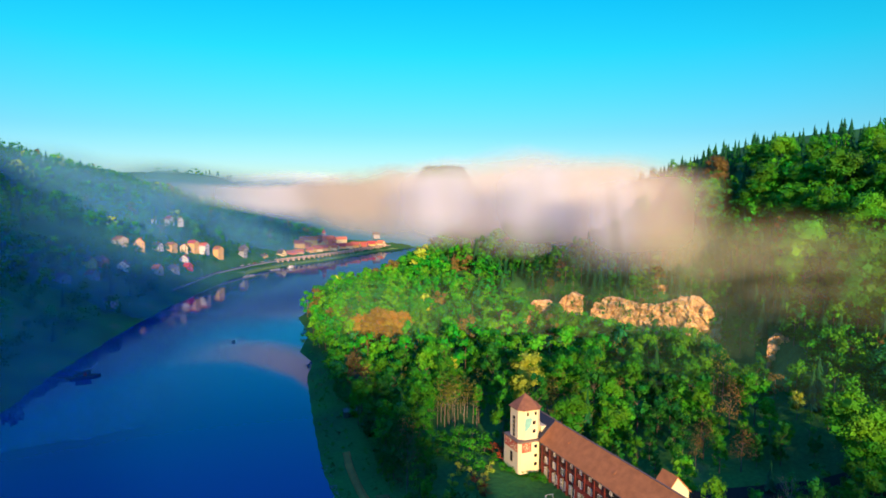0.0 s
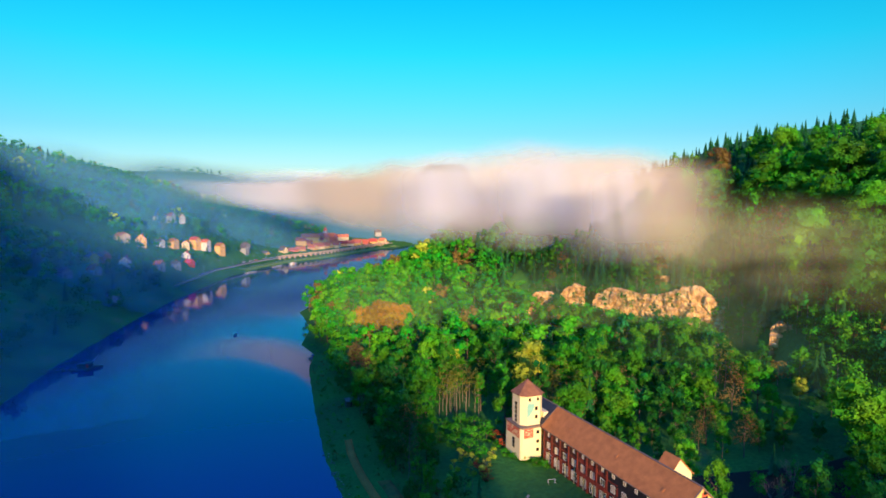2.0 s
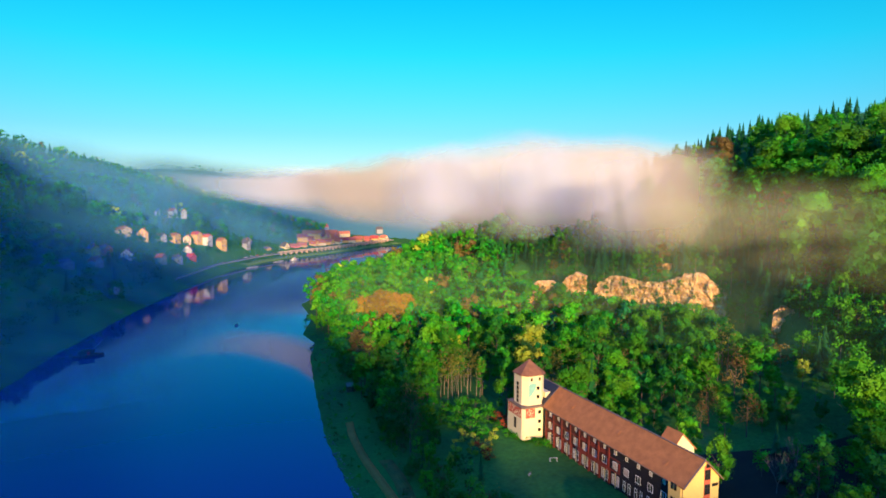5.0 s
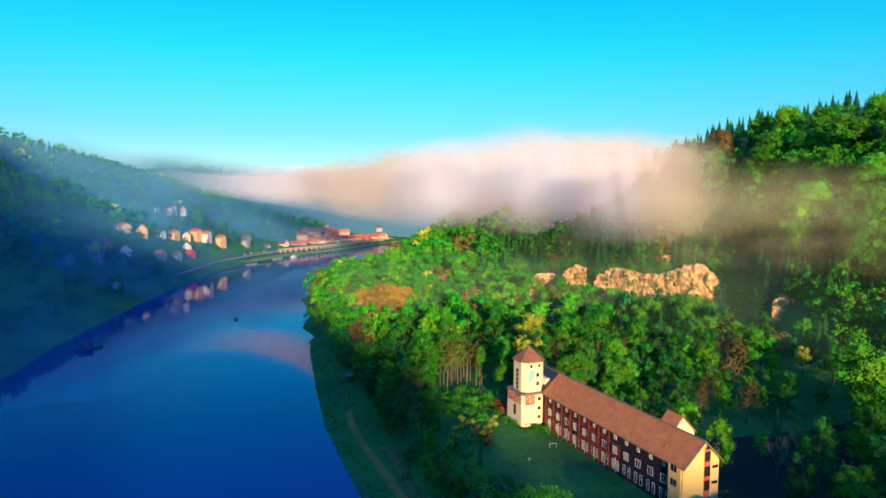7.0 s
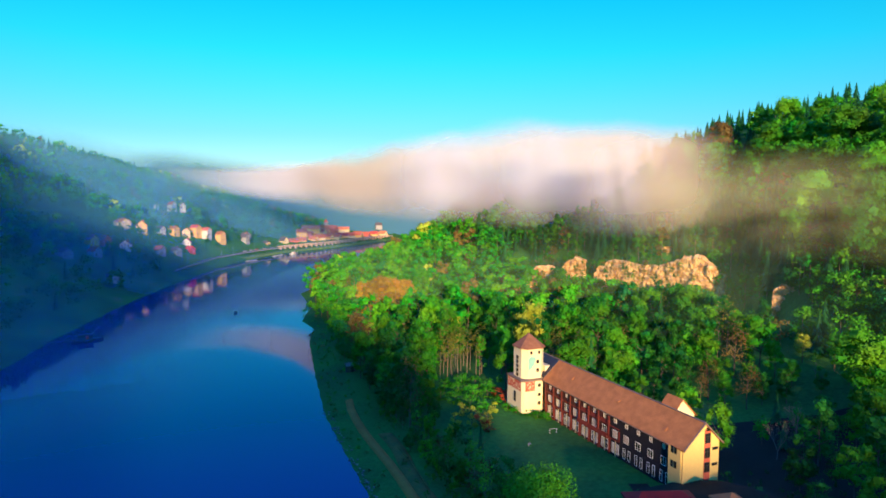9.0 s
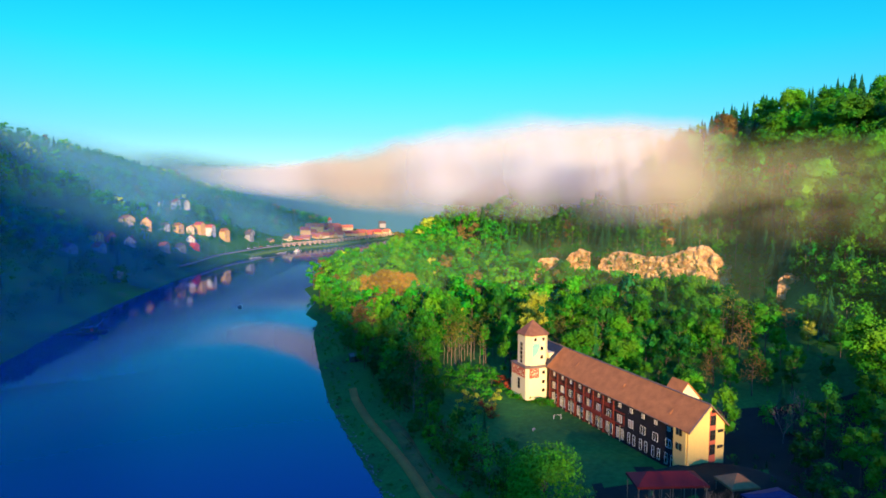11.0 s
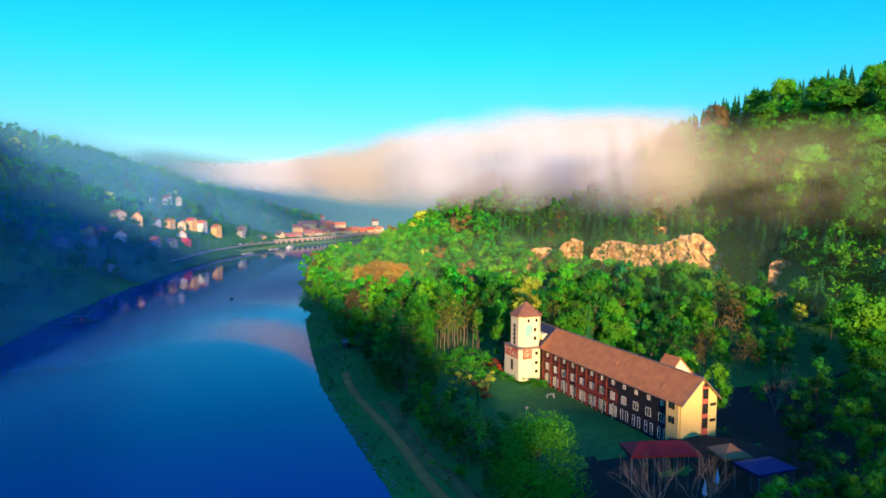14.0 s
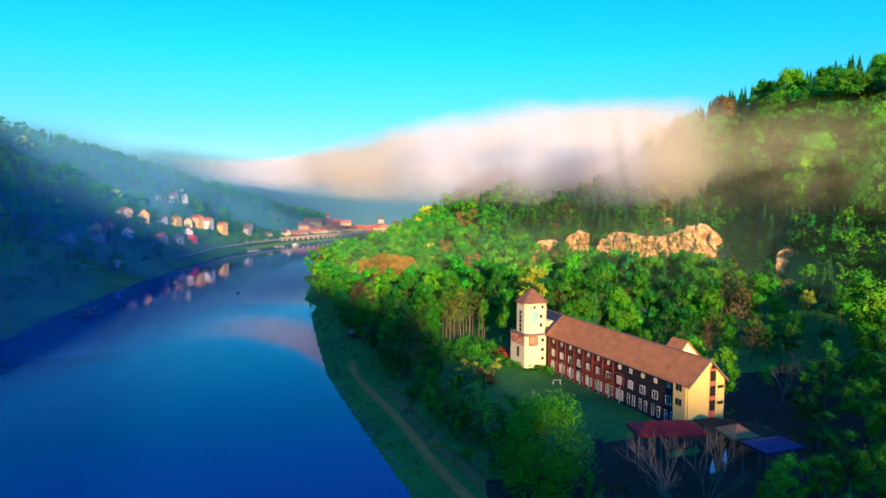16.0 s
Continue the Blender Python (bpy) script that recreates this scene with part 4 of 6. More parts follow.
def rock_face(name, a, b, z0, tops, label, depth=5.0, seed=0.0, rough=1.0):
    """A broken sandstone face from plan point a to b, its top following tops (height at even steps): jointed blocks on ledges."""
    a, b = Vector((*a, 0)), Vector((*b, 0))
    ln = (b - a).length
    along = (b - a) / ln
    out = Vector((along.y, -along.x, 0))
    if out.y > 0:
        out = -out
    nx, nz = max(10, int(ln / 0.34)), 52
    bm = bmesh.new()
    rows = []

    def block(u, w, size_u, size_w, k):
        """How far the joint block at (u, w) stands out, and how near the place is to a joint."""
        dist, near = noise.voronoi((u / size_u, w / size_w, seed + k))
        c = near[0]
        return noise.cell((c.x * 7.3, c.y * 7.3, k + 0.5)), min(1.0, (dist[1] - dist[0]) * 5)

    for i in range(nx + 1):
        s = i / nx
        u = s * ln
        zt = float(np.interp(s, np.linspace(0, 1, len(tops)), tops)) + 1.1 * noise.noise((u * 0.3, seed, 3)) + 0.5 * noise.noise((u * 1.1, seed, 5))
        col = []
        for k in range(nz + 1):
            h = k / nz
            z = z0 + (zt - z0) * h
            bend = 0.6 * noise.noise((u * 0.2, z * 0.2, seed + 2))
            b1, j1 = block(u + bend, z, 4.2, 6.5, 1)
            b2, j2 = block(u + bend, z + bend, 1.5, 2.4, 2)
            w = rough * (1.2 * noise.noise((u * 0.09, z * 0.10, seed)) + 0.8 * b1 + 0.50 * b2 + 0.7 * ((z * 0.36 + 0.6 * noise.noise((u * 0.1, seed, 0))) % 1.0)) - 0.40 * (1 - j1) - 0.25 * (1 - j2)
            w += 0.25 * noise.noise((u * 1.9, z * 1.4, seed + 4)) - 1.8 * h
            if k == nz:
                w -= 0.8
            col.append(bm.verts.new(a + along * u + out * w + Vector((0, 0, z + 0.2 * noise.noise((u, z, seed))))))
        back = a + along * u - out * depth
        col.append(bm.verts.new((back.x, back.y, zt - 0.3)))
        rows.append(col)
    for i in range(nx):
        for k in range(nz + 1):
            bm.faces.new((rows[i][k], rows[i + 1][k], rows[i + 1][k + 1], rows[i][k + 1]))
    bmesh.ops.recalc_face_normals(bm, faces=bm.faces)
    ob = obj(name, bm, M_ROCK)
    return tagged(ob, label, "cliff")


rock_face("quarry_cliff", (60, 263), (98.5, 225), 14, [32, 35.5, 36, 34.5, 35, 35.5, 38, 40.5, 37.5, 33], "long broken ochre sandstone quarry cliff above the wood", seed=1.3)
rock_face("rock_outcrop", (46, 271.5), (57, 265.8), 16, [29, 34, 36, 34], "pale sandstone outcrop half hidden by trees", seed=4.1)
rock_face("rock_outcrop", (33, 277), (45.0, 272.7), 16, [27, 31, 31.8, 31], "low ochre sandstone outcrop half hidden by trees", seed=5.6)
rock_face("rock_outcrop", (99.5, 194.0), (105.0, 190.0), 16, [32, 34.5, 33], "narrow upright sandstone pillar in the wooded slope", seed=7.7)
rock_face("rock_outcrop", (103.5, 183), (111, 175), 18, [28, 29.5, 28], "low sandstone ledge in the wooded slope", seed=9.2)
rock_face("rock_outcrop", (116, 166), (122, 157), 20, [31, 33, 31], "low sandstone ledge in the wooded slope", seed=12.0)
rock_face("rock_outcrop", (84, 251), (87, 248.5), 36, [41.5, 43, 41.5], "small sandstone knob above the quarry", seed=14.0, depth=3)
# scrub that hangs over the rock's rim and clings to its ledges
rs = np.random.default_rng(57)
E_ = []
for k in range(170):
    f = rs.uniform(-0.65, 1.08)
    x, y = 60 + 38.5 * f, 263 - 38 * f
    if rs.uniform() < 0.68:
        g = rs.uniform(1.5, 6)
        x, y = x + 0.7 * g, y + 0.71 * g
        E_.append((x, y, max(height(x, y), 33.0 + 5.0 * max(0, f - 0.4)) - 0.6))
    else:
        E_.append((x - 0.4, y - 0.4, rs.uniform(22, 33)))
E_ = np.array(E_)
woodland("woodland", "low brown and green scrub on the quarry rim and ledges", rs, E_, rs.uniform(1.0, 3.0, len(E_)), rs.choice([0, 2, 2, 4, 5], len(E_)), 9, 12, 0.13, bark=M_PALE, wide=0.45)

# ---- river bank: path, rail line, stones ----


def ribbon(name, shore, off, width, y0, y1, step, lift, mat, label, category, kind="structure", fixed=None):
    """A strip along the bank at a distance from the water."""
    ys = np.arange(y0, y1 + step, step)
    c = shore(ys) + off(ys) if callable(off) else shore(ys) + off
    bm = bmesh.new()
    rows = []
    for x, y in zip(c, ys):
        zs = [(height(x + w, y) if fixed is None else fixed) + lift for w in (-width / 2, 0, width / 2)]
        rows.append([bm.verts.new((x + w, y, z)) for w, z in zip((-width / 2, 0, width / 2), zs)] +
                    [bm.verts.new((x + w, y, zs[1] - 1.2)) for w in (width / 2, -width / 2)])
    for i in range(len(rows) - 1):
        for k in range(5):
            j = (k + 1) % 5
            bm.faces.new((rows[i][k], rows[i][j], rows[i + 1][j], rows[i + 1][k]))
    bmesh.ops.recalc_face_normals(bm, faces=bm.faces)
    ob = obj(name, bm, mat, smooth_shade=True)
    return tagged(ob, label, category, kind=kind)


ribbon("path", shore_right, lambda y: 7.0 + 0.5 * np.sin(y / 9.0) + 1.2 * np.clip((112 - y) / 30, 0, 1), 2.2, 60, 178, 1.5, 0.10, M_PATH, "narrow reddish earth track along the river bank", "path")
ribbon("verge", shore_right, lambda y: 10.6 + 0.8 * np.sin(y / 7.0), 3.4, 64, 150, 1.5, 0.05, M_VERGE, "dry brown grass verge beside the river track", "verge")
ribbon("edging", shore_right, lambda y: 11.5 + 0.4 * np.sin(y / 5.0), 0.3, 122, 141, 1.5, 0.30, M_VERGE, "line of low brown stone edging beside the track", "edging")
ribbon("grass_bank", shore_left, -5.5, 9.0, 610, 930, 6, 0.25, M_GRASS, "sunlit grass slope between quay arcade and river", "grass")
ribbon("road", shore_left, -17.0, 6.5, 536, 930, 6, 0.12, M_ASPHALT, "grey riverside road below the village", "road")
ribbon("retaining_wall", shore_left, -12.2, 0.7, 470, 930, 6, 0.9, M_CONC, "low grey retaining wall along the riverside road", "wall", fixed=5.3)

stone_meshes = []
for k in range(5):
    bm = bmesh.new()
    bmesh.ops.create_icosphere(bm, subdivisions=1, radius=0.5)
    for v in bm.verts:
        v.co *= 1 + 0.35 * noise.noise(v.co * 2 + Vector((k * 5, 0, 0)))
        v.co.z *= 0.6
    me = bpy.data.meshes.new("bank_stone")
    bm.to_mesh(me)
    bm.free()
    me.materials.append(M_STONE)
    stone_meshes.append(me)
rngs = random.Random(8)
for k in range(150):
    y = rngs.uniform(80, 175)
    x = float(shore_right(y)) + rngs.uniform(-0.6, 1.6)
    s = rngs.uniform(0.25, 0.65)
    st = new("bank_stone", stone_meshes[k % 5])
    st.matrix_world = pose(x, y, height(x, y) + 0.08 * s, 0, 0, rngs.uniform(0, 360)) @ Matrix.Diagonal((s * 1.3, s, s, 1))
    tagged(st, "rough grey stone at the water's edge", "stone", "stones along the bank")

hut = thing("riverside_hut", pose(-33.6, 207, height(-33.6, 207), 0, 0, 20), "small weathered grey-brown plank hut on the river bank", "hut")
part("wall", boxes((-2.0, 2.0, -1.4, 1.4, -0.5, 2.1)), M_BARK, hut)
part("roof", slab([(-2.3, -1.8, 2.0), (2.3, -1.8, 2.0), (2.3, 0, 2.9), (-2.3, 0, 2.9)], 0.12), M_PALE, hut, "grey-brown roof slope")
part("roof", slab([(-2.3, 0, 2.9), (2.3, 0, 2.9), (2.3, 1.8, 2.0), (-2.3, 1.8, 2.0)], 0.12), M_PALE, hut, "grey-brown roof slope")
part("door", boxes((-0.5, 0.4, -1.46, -1.38, 0, 1.9)), M_DARK, hut)

# ---- hostel grounds ----
# clipped hedge blocks and garden bushes by the tower
for x, y, s in ((-2, 178, 1.2), (2, 174, 1.3), (6, 171, 1.2), (10, 168, 1.1), (1, 167, 1.2), (5, 163, 1.2), (8, 159, 1.0), (-3, 171, 1.1), (12, 162, 0.8), (10, 174, 1.2), (7, 178, 1.2), (3, 181, 1.2)):
    plant(BUSH, x, y, s, 0.8, group="garden bushes")
for x, y, s in ((3, 158, 1.2), (6, 155, 1.1), (9, 152, 1.0), (5, 150, 1.0), (8, 148, 1.1), (1, 153, 1.0), (11, 157, 0.9)):
    plant(YBUSH, x, y, s, group="garden bushes")
for x, y in ((21.5, 152), (19.0, 154.0), (16.5, 156.0), (14.5, 158.0), (23.5, 151)):
    plant(BUSH, x, y, 0.75, 0.75, group="garden bushes")
for x, y in ((15.0, 166.5), (12.8, 168.8), (14.0, 163.0), (7.0, 151.0), (8.5, 146.5)):
    plant(RBUSH, x, y, 1.0, 0.9, group="garden bushes")

goal = thing("football_goal", pose(23.7, 141.9, height(23.7, 141.9), 0, 0, 10) @ Matrix.Diagonal((0.7, 0.7, 0.55, 1)), "small white metal football goal on the lawn", "goal")
for dims in ((-1.25, -1.15, -0.05, 0.05, 0, 1.9), (1.15, 1.25, -0.05, 0.05, 0, 1.9)):
    part("post", boxes(dims), M_WHITE, goal)
part("crossbar", boxes((-1.25, 1.25, -0.05, 0.05, 1.82, 1.92)), M_WHITE, goal)
for x in (-1.2, 1.2):
    bm = bmesh.new()
    tube(bm, (x, 0, 1.86), (x, 0.9, 0.05), 0.035, 0.035, 5)
    part("stay", bm, M_WHITE, goal)
bench = thing("garden_bench", pose(17.5, 136.0, height(17.5, 136.0), 0, 0, 60) @ Matrix.Scale(0.55, 4), "pale weathered wooden garden bench on the lawn", "bench")
part("seat", boxes((-1.1, 1.1, -0.25, 0.25, 0.42, 0.48)), M_CONC, bench)
part("backrest", boxes((-1.1, 1.1, 0.22, 0.28, 0.55, 0.9)), M_CONC, bench)
for x in (-0.9, 0.9):
    part("leg", boxes((x - 0.05, x + 0.05, -0.22, 0.26, 0, 0.42)), M_CONC, bench)


def canopy_roof(name, m, w, d, eave, rise, mat, post_mat, label, posts):
    """A hipped canopy on posts."""
    e = thing(name, m, label, "canopy")
    bm = bmesh.new()
    r = [bm.verts.new(c) for c in ((-w / 2, -d / 2, eave), (w / 2, -d / 2, eave), (w / 2, d / 2, eave), (-w / 2, d / 2, eave))]
    t = [bm.verts.new(c) for c in ((-w / 2 + d / 2.2, 0, eave + rise), (w / 2 - d / 2.2, 0, eave + rise))] if w > d * 1.15 else [bm.verts.new((0, 0, eave + rise))]
    if len(t) == 2:
        bm.faces.new((r[0], r[1], t[1], t[0]))
        bm.faces.new((r[1], r[2], t[1]))
        bm.faces.new((r[2], r[3], t[0], t[1]))
        bm.faces.new((r[3], r[0], t[0]))
    else:
        for i in range(4):
            bm.faces.new((r[i], r[(i + 1) % 4], t[0]))
    lo = [bm.verts.new(v.co + Vector((0, 0, -0.35))) for v in r]
    for i in range(4):
        j = (i + 1) % 4
        bm.faces.new((lo[i], lo[j], r[j], r[i]))
    part("roof", bm, mat, e)
    for i in range(posts):
        x = -w / 2 + 0.3 + (w - 0.6) * i / (posts - 1)
        for y in (-d / 2 + 0.2, d / 2 - 0.2):
            bm = bmesh.new()
            tube(bm, (x, y, -3.5), (x, y, eave), 0.07, 0.07, 6)
            part("post", bm, post_mat, e)
    return e


canopy_roof("garden_pavilion", pose(34.0, 98.3, 9.8, 0, 0, 4), 11.5, 5.5, 2.4, 1.3, M_REDTENT, M_PALE, "open pavilion with red canopy roof on pale posts", 7)
canopy_roof("entrance_canopy", pose(46.5, 101.0, 8.4, 0, 0, 10), 5.0, 5.0, 2.2, 1.5, M_ROOF, M_PALE, "square red tiled entrance canopy by the gable", 2)
canopy_roof("tarpaulin_shelter", pose(48.5, 93.5, 9.6, 0, 0, 20), 7.5, 5.0, 2.0, 0.9, M_BLUE, M_METAL, "shelter under a dark blue tarpaulin", 3)
canopy_roof("parasol", pose(38.6, 91.5, 7.6, 0, 0, 20), 0.55, 0.55, 0.6, 2.0, M_WHITE, M_METAL, "closed white parasol on the terrace", 2)
canopy_roof("parasol", pose(42.2, 95.5, 7.6, 0, 0, 20), 0.5, 0.5, 0.6, 2.0, M_WHITE, M_METAL, "closed white parasol on the terrace", 2)


def bare_tree(x, y, h, seed, label="bare grey-brown tree with forked leafless limbs"):
    e = thing("bare_tree", pose(x, y, height(x, y)), label, "tree")
    rng = random.Random(seed)
    bm = bmesh.new()

    def grow(p, dirn, ln, r, depth):
        q = p + dirn * ln
        tube(bm, p, q, r, r * 0.68, 5 if depth < 2 else 3)
        if depth == 5:
            return
        for _ in range((4, 3, 2, 3, 2)[depth]):
            t = (dirn + Vector((rng.uniform(-1, 1), rng.uniform(-1, 1), rng.uniform(-0.05, 0.7))) * 0.62).normalized()
            grow(q, t, ln * rng.uniform(0.66, 0.9), r * 0.62, depth + 1)

    grow(Vector((0, 0, -0.5)), Vector((0.05, 0, 1)).normalized(), h * 0.25, h * 0.010, 0)
    part("trunk", bm, M_PALE, e)
    return e


bare_tree(27.0, 77.0, 17.0, 4)
bare_tree(20.5, 75.0, 12.0, 9)
bare_tree(33.0, 80.5, 15.0, 15)
bare_tree(66.0, 124.0, 9.5, 21, "leafless round brown tree in the dark yard")
bare_tree(73.0, 130.0, 9.0, 27, "leafless round brown tree in the dark yard")
for x, y, s, k in ((46, 84, 0.55, 2), (52, 86, 0.5, 2), (57, 90, 0.6, 4), (62, 84, 0.7, 0), (68, 96, 0.65, 2), (74, 88, 0.7, 4), (60, 100, 0.6, 4), (70, 106, 0.75, 0), (80, 100, 0.8, 4),
                   (78, 112, 0.8, 5), (88, 108, 0.8, 4), (84, 122, 0.85, 0), (95, 120, 0.9, 4), (72, 120, 0.7, 5), (90, 132, 1.0, 1), (100, 134, 0.9, 4), (64, 112, 0.6, 4), (55, 80, 0.6, 0), (66, 78, 0.6, 4), (40, 78, 0.45, 0)):
    plant(KINDS[k], x, y, s, rngt.uniform(0.9, 1.2), group="trees behind the hostel yard")

# trodden yard and leaf mould round the gable and behind the hostel, shade painted in as near-black
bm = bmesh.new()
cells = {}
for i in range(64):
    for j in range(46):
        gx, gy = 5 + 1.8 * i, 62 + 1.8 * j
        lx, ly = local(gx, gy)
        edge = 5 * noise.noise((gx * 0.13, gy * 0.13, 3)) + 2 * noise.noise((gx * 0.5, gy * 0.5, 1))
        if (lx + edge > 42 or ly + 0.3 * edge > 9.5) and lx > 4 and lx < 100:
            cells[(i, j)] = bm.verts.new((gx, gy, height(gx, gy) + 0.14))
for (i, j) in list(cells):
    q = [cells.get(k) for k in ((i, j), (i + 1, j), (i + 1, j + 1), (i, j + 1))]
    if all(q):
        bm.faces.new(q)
yard = obj("yard", bm, material("shade_dark_leaf_mould", (0.020, 0.022, 0.009), 0.95, vary=0.6, scale=0.2, fine=9, bump=0.5), smooth_shade=True)
tagged(yard, "trodden yard and leaf mould beside the hostel, shade put into the colour", "yard", kind="structure")
rs = np.random.default_rng(41)
P = scatter(rs, 2600, 44, 120, 66, 140, 3.6, lambda x, y: np.array([not open_ground(a, b) for a, b in zip(x, y)], bool) & (x > 0.5 * y))
woodland("woodland", "dim undergrowth of saplings and shrubs beside the yard", rs, P, rs.uniform(2.5, 8, len(P)), rs.choice([0, 2, 2, 5], len(P)), 12, 16, 0.10, bark=M_BARK)

P = scatter(rs, 900, 48, 100, 84, 150, 2.6, lambda x, y: np.array([46 < local(a, b)[0] < 84 and 3 < local(a, b)[1] < 34 for a, b in zip(x, y)], bool))
woodland("woodland", "dark low brambles over the trodden yard", rs, P, rs.uniform(0.8, 2.2, len(P)), rs.choice([2, 2, 5], len(P)), 8, 10, 0.16, bark=M_BARK, wide=0.6)
P = scatter(rs, 5200, -110, 40, 70, 300, 1.9, lambda x, y: (x - shore_right(y) > 1.6) & (x - shore_right(y) < np.where(y > 178, 11, 16)) & ((np.abs(x - shore_right(y) - 7.4) > 1.9) | (y > 178)))
woodland("woodland", "rough grass tufts and low scrub on the river bank", rs, P, rs.uniform(0.35, 1.3, len(P)), rs.choice([0, 1, 2, 2, 4], len(P)), 5, 7, 0.30, trunks=False, wide=0.75)
rs = np.random.default_rng(43)
P = scatter(rs, 2600, -40, 30, 68, 168, 3.4, lambda x, y: (x - shore_right(y) > 13) & (x - shore_right(y) < 27) & (np.hypot(x - 13, y - 91) > 7) & np.array([not open_ground(a, b) for a, b in zip(x, y)], bool))
woodland("woodland", "thicket of green shrubs and saplings above the river track", rs, P, rs.uniform(2.0, 5.5, len(P)), rs.choice([0, 1, 1, 2, 4], len(P)), 12, 14, 0.11, bark=M_PALE)

# ---- village ----
HOUSE_SPOTS = []


def house(x, y, z, turn, w, d, h, roof_h, wall, roof, label, rows=2, cols=3, chimney=True, hip=False):
    """A plastered house: walls, two roof slopes, windows, door and chimney."""
    HOUSE_SPOTS.append((x, y))
    e = thing("house", pose(x, y, z, 0, 0, turn) @ Matrix.Scale(0.85, 4), label, "house", "houses of the village")
    bm = bmesh.new()
    pts = [(-w / 2, -5), (w / 2, -5), (w / 2, h), (0, h + roof_h * 0.97), (-w / 2, h)]
    a = [bm.verts.new((px, -d / 2, pz)) for px, pz in pts]
    b = [bm.verts.new((px, d / 2, pz)) for px, pz in pts]
    bm.faces.new(a)
    bm.faces.new(b[::-1])
    for i in range(5):
        j = (i + 1) % 5
        bm.faces.new((a[j], a[i], b[i], b[j]))
    bmesh.ops.recalc_face_normals(bm, faces=bm.faces)
    part("wall", bm, wall, e)
    o = 0.4
    zo = h - roof_h * o / (w / 2)
    for s in (-1, 1):
        part("roof", slab([(s * (w / 2 + o), -d / 2 - o, zo + 0.2), (s * (w / 2 + o), d / 2 + o, zo + 0.2), (0, d / 2 + o, h + roof_h + 0.2), (0, -d / 2 - o, h + roof_h + 0.2)], 0.2), roof, e)
    if chimney:
        part("chimney", boxes((w * 0.15, w * 0.15 + 0.7, -0.35, 0.35, h + roof_h * 0.4, h + roof_h + 0.9)), M_REDROOF, e)
    for r in range(rows):
        zz = h * (r + 0.32) / rows
        for c in range(cols):
            xx = -w / 2 + w * (c + 0.5) / cols
            win = part("window", boxes((xx - 0.5, xx + 0.5, -d / 2 - 0.05, -d / 2 + 0.05, zz, zz + 1.3)), M_WHITE, e)
            part("pane", boxes((xx - 0.42, xx + 0.42, -d / 2 - 0.08, -d / 2 - 0.04, zz + 0.08, zz + 1.22)), M_GLASS, win)
        for c in range(2):
            yy = -d / 2 + d * (c + 0.5) / 2
            win = part("window", boxes((w / 2 - 0.05, w / 2 + 0.05, yy - 0.5, yy + 0.5, zz, zz + 1.3)), M_WHITE, e)
            part("pane", boxes((w / 2 + 0.04, w / 2 + 0.08, yy - 0.42, yy + 0.42, zz + 0.08, zz + 1.22)), M_GLASS, win)
    if roof_h > 2.5:
        win = part("window", boxes((-0.5, 0.5, -d / 2 - 0.05, -d / 2 + 0.05, h + 0.3, h + 1.4)), M_WHITE, e)
        part("pane", boxes((-0.42, 0.42, -d / 2 - 0.08, -d / 2 - 0.04, h + 0.38, h + 1.32)), M_GLASS, win)
    part("door", boxes((-w * 0.28 - 0.5, -w * 0.28 + 0.5, -d / 2 - 0.06, -d / 2 + 0.04, 0, 2.1)), M_TIMBER, e)
    return e


CREAM = material("cream_house_plaster", (0.88, 0.66, 0.34), 0.9, vary=0.2, scale=0.4, bump=0.05)
OCHRE = material("ochre_house_plaster", (0.88, 0.50, 0.15), 0.9, vary=0.2, scale=0.4, bump=0.05)
PALE = material("white_house_plaster", (0.76, 0.68, 0.58), 0.9, vary=0.15, scale=0.4, bump=0.05)
GREYP = material("grey_house_plaster", (0.34, 0.33, 0.33), 0.9, vary=0.2, scale=0.4, bump=0.05)
RED = material("red_house_plaster", (0.70, 0.20, 0.13), 0.9, vary=0.2, scale=0.4, bump=0.05)
SCARLET = material("scarlet_house_paint", (0.72, 0.04, 0.05), 0.7, vary=0.2, scale=0.4, bump=0.05)
GREYR = material("grey_house_roof", (0.12, 0.10, 0.10), 0.8, vary=0.3, scale=0.5)

house(-279.5, 526, 32.5, 70, 12, 10, 9.5, 3.0, CREAM, M_ROOF, "large cream villa with brown roof on the slope", 3, 3)
house(-267.5, 535, 32.5, 25, 10, 9, 5.5, 4.8, OCHRE, M_REDROOF, "ochre house under a tall red roof", 2, 3)
house(-263.5, 560, 28.5, 80, 8.5, 8, 5.5, 3.0, PALE, GREYR, "small white house with grey roof", 2, 2)
house(-257.5, 575, 27, 75, 9, 8, 6.5, 2.6, OCHRE, M_ROOF, "ochre house with low brown roof", 2, 3)
house(-251.5, 588, 25.5, 20, 8, 8, 5.0, 3.0, CREAM, M_REDROOF, "cream house with red roof", 2, 2)
house(-247.5, 600, 25.5, 75, 9, 9, 8.0, 3.0, OCHRE, M_REDROOF, "tall ochre house with red roof", 3, 2)
house(-239.5, 606, 24, 80, 9, 8, 6.5, 3.0, PALE, M_REDROOF, "white house with red roof", 2, 3)
house(-230.5, 619, 18.5, 70, 9, 8, 7.5, 3.4, OCHRE, M_ROOF, "ochre house with brown hipped roof above the road", 2, 3)
house(-239.5, 560, 17, 15, 9, 8, 5.0, 3.8, PALE, M_REDROOF, "white house with steep red roof", 2, 2)
house(-231.5, 548, 12, 75, 8, 7, 4.0, 3.4, SCARLET, SCARLET, "bright red house by the road", 1, 2)
house(-302.5, 640, 51, 85, 8, 6, 3.2, 1.8, PALE, GREYR, "white house high on the slope", 1, 3)
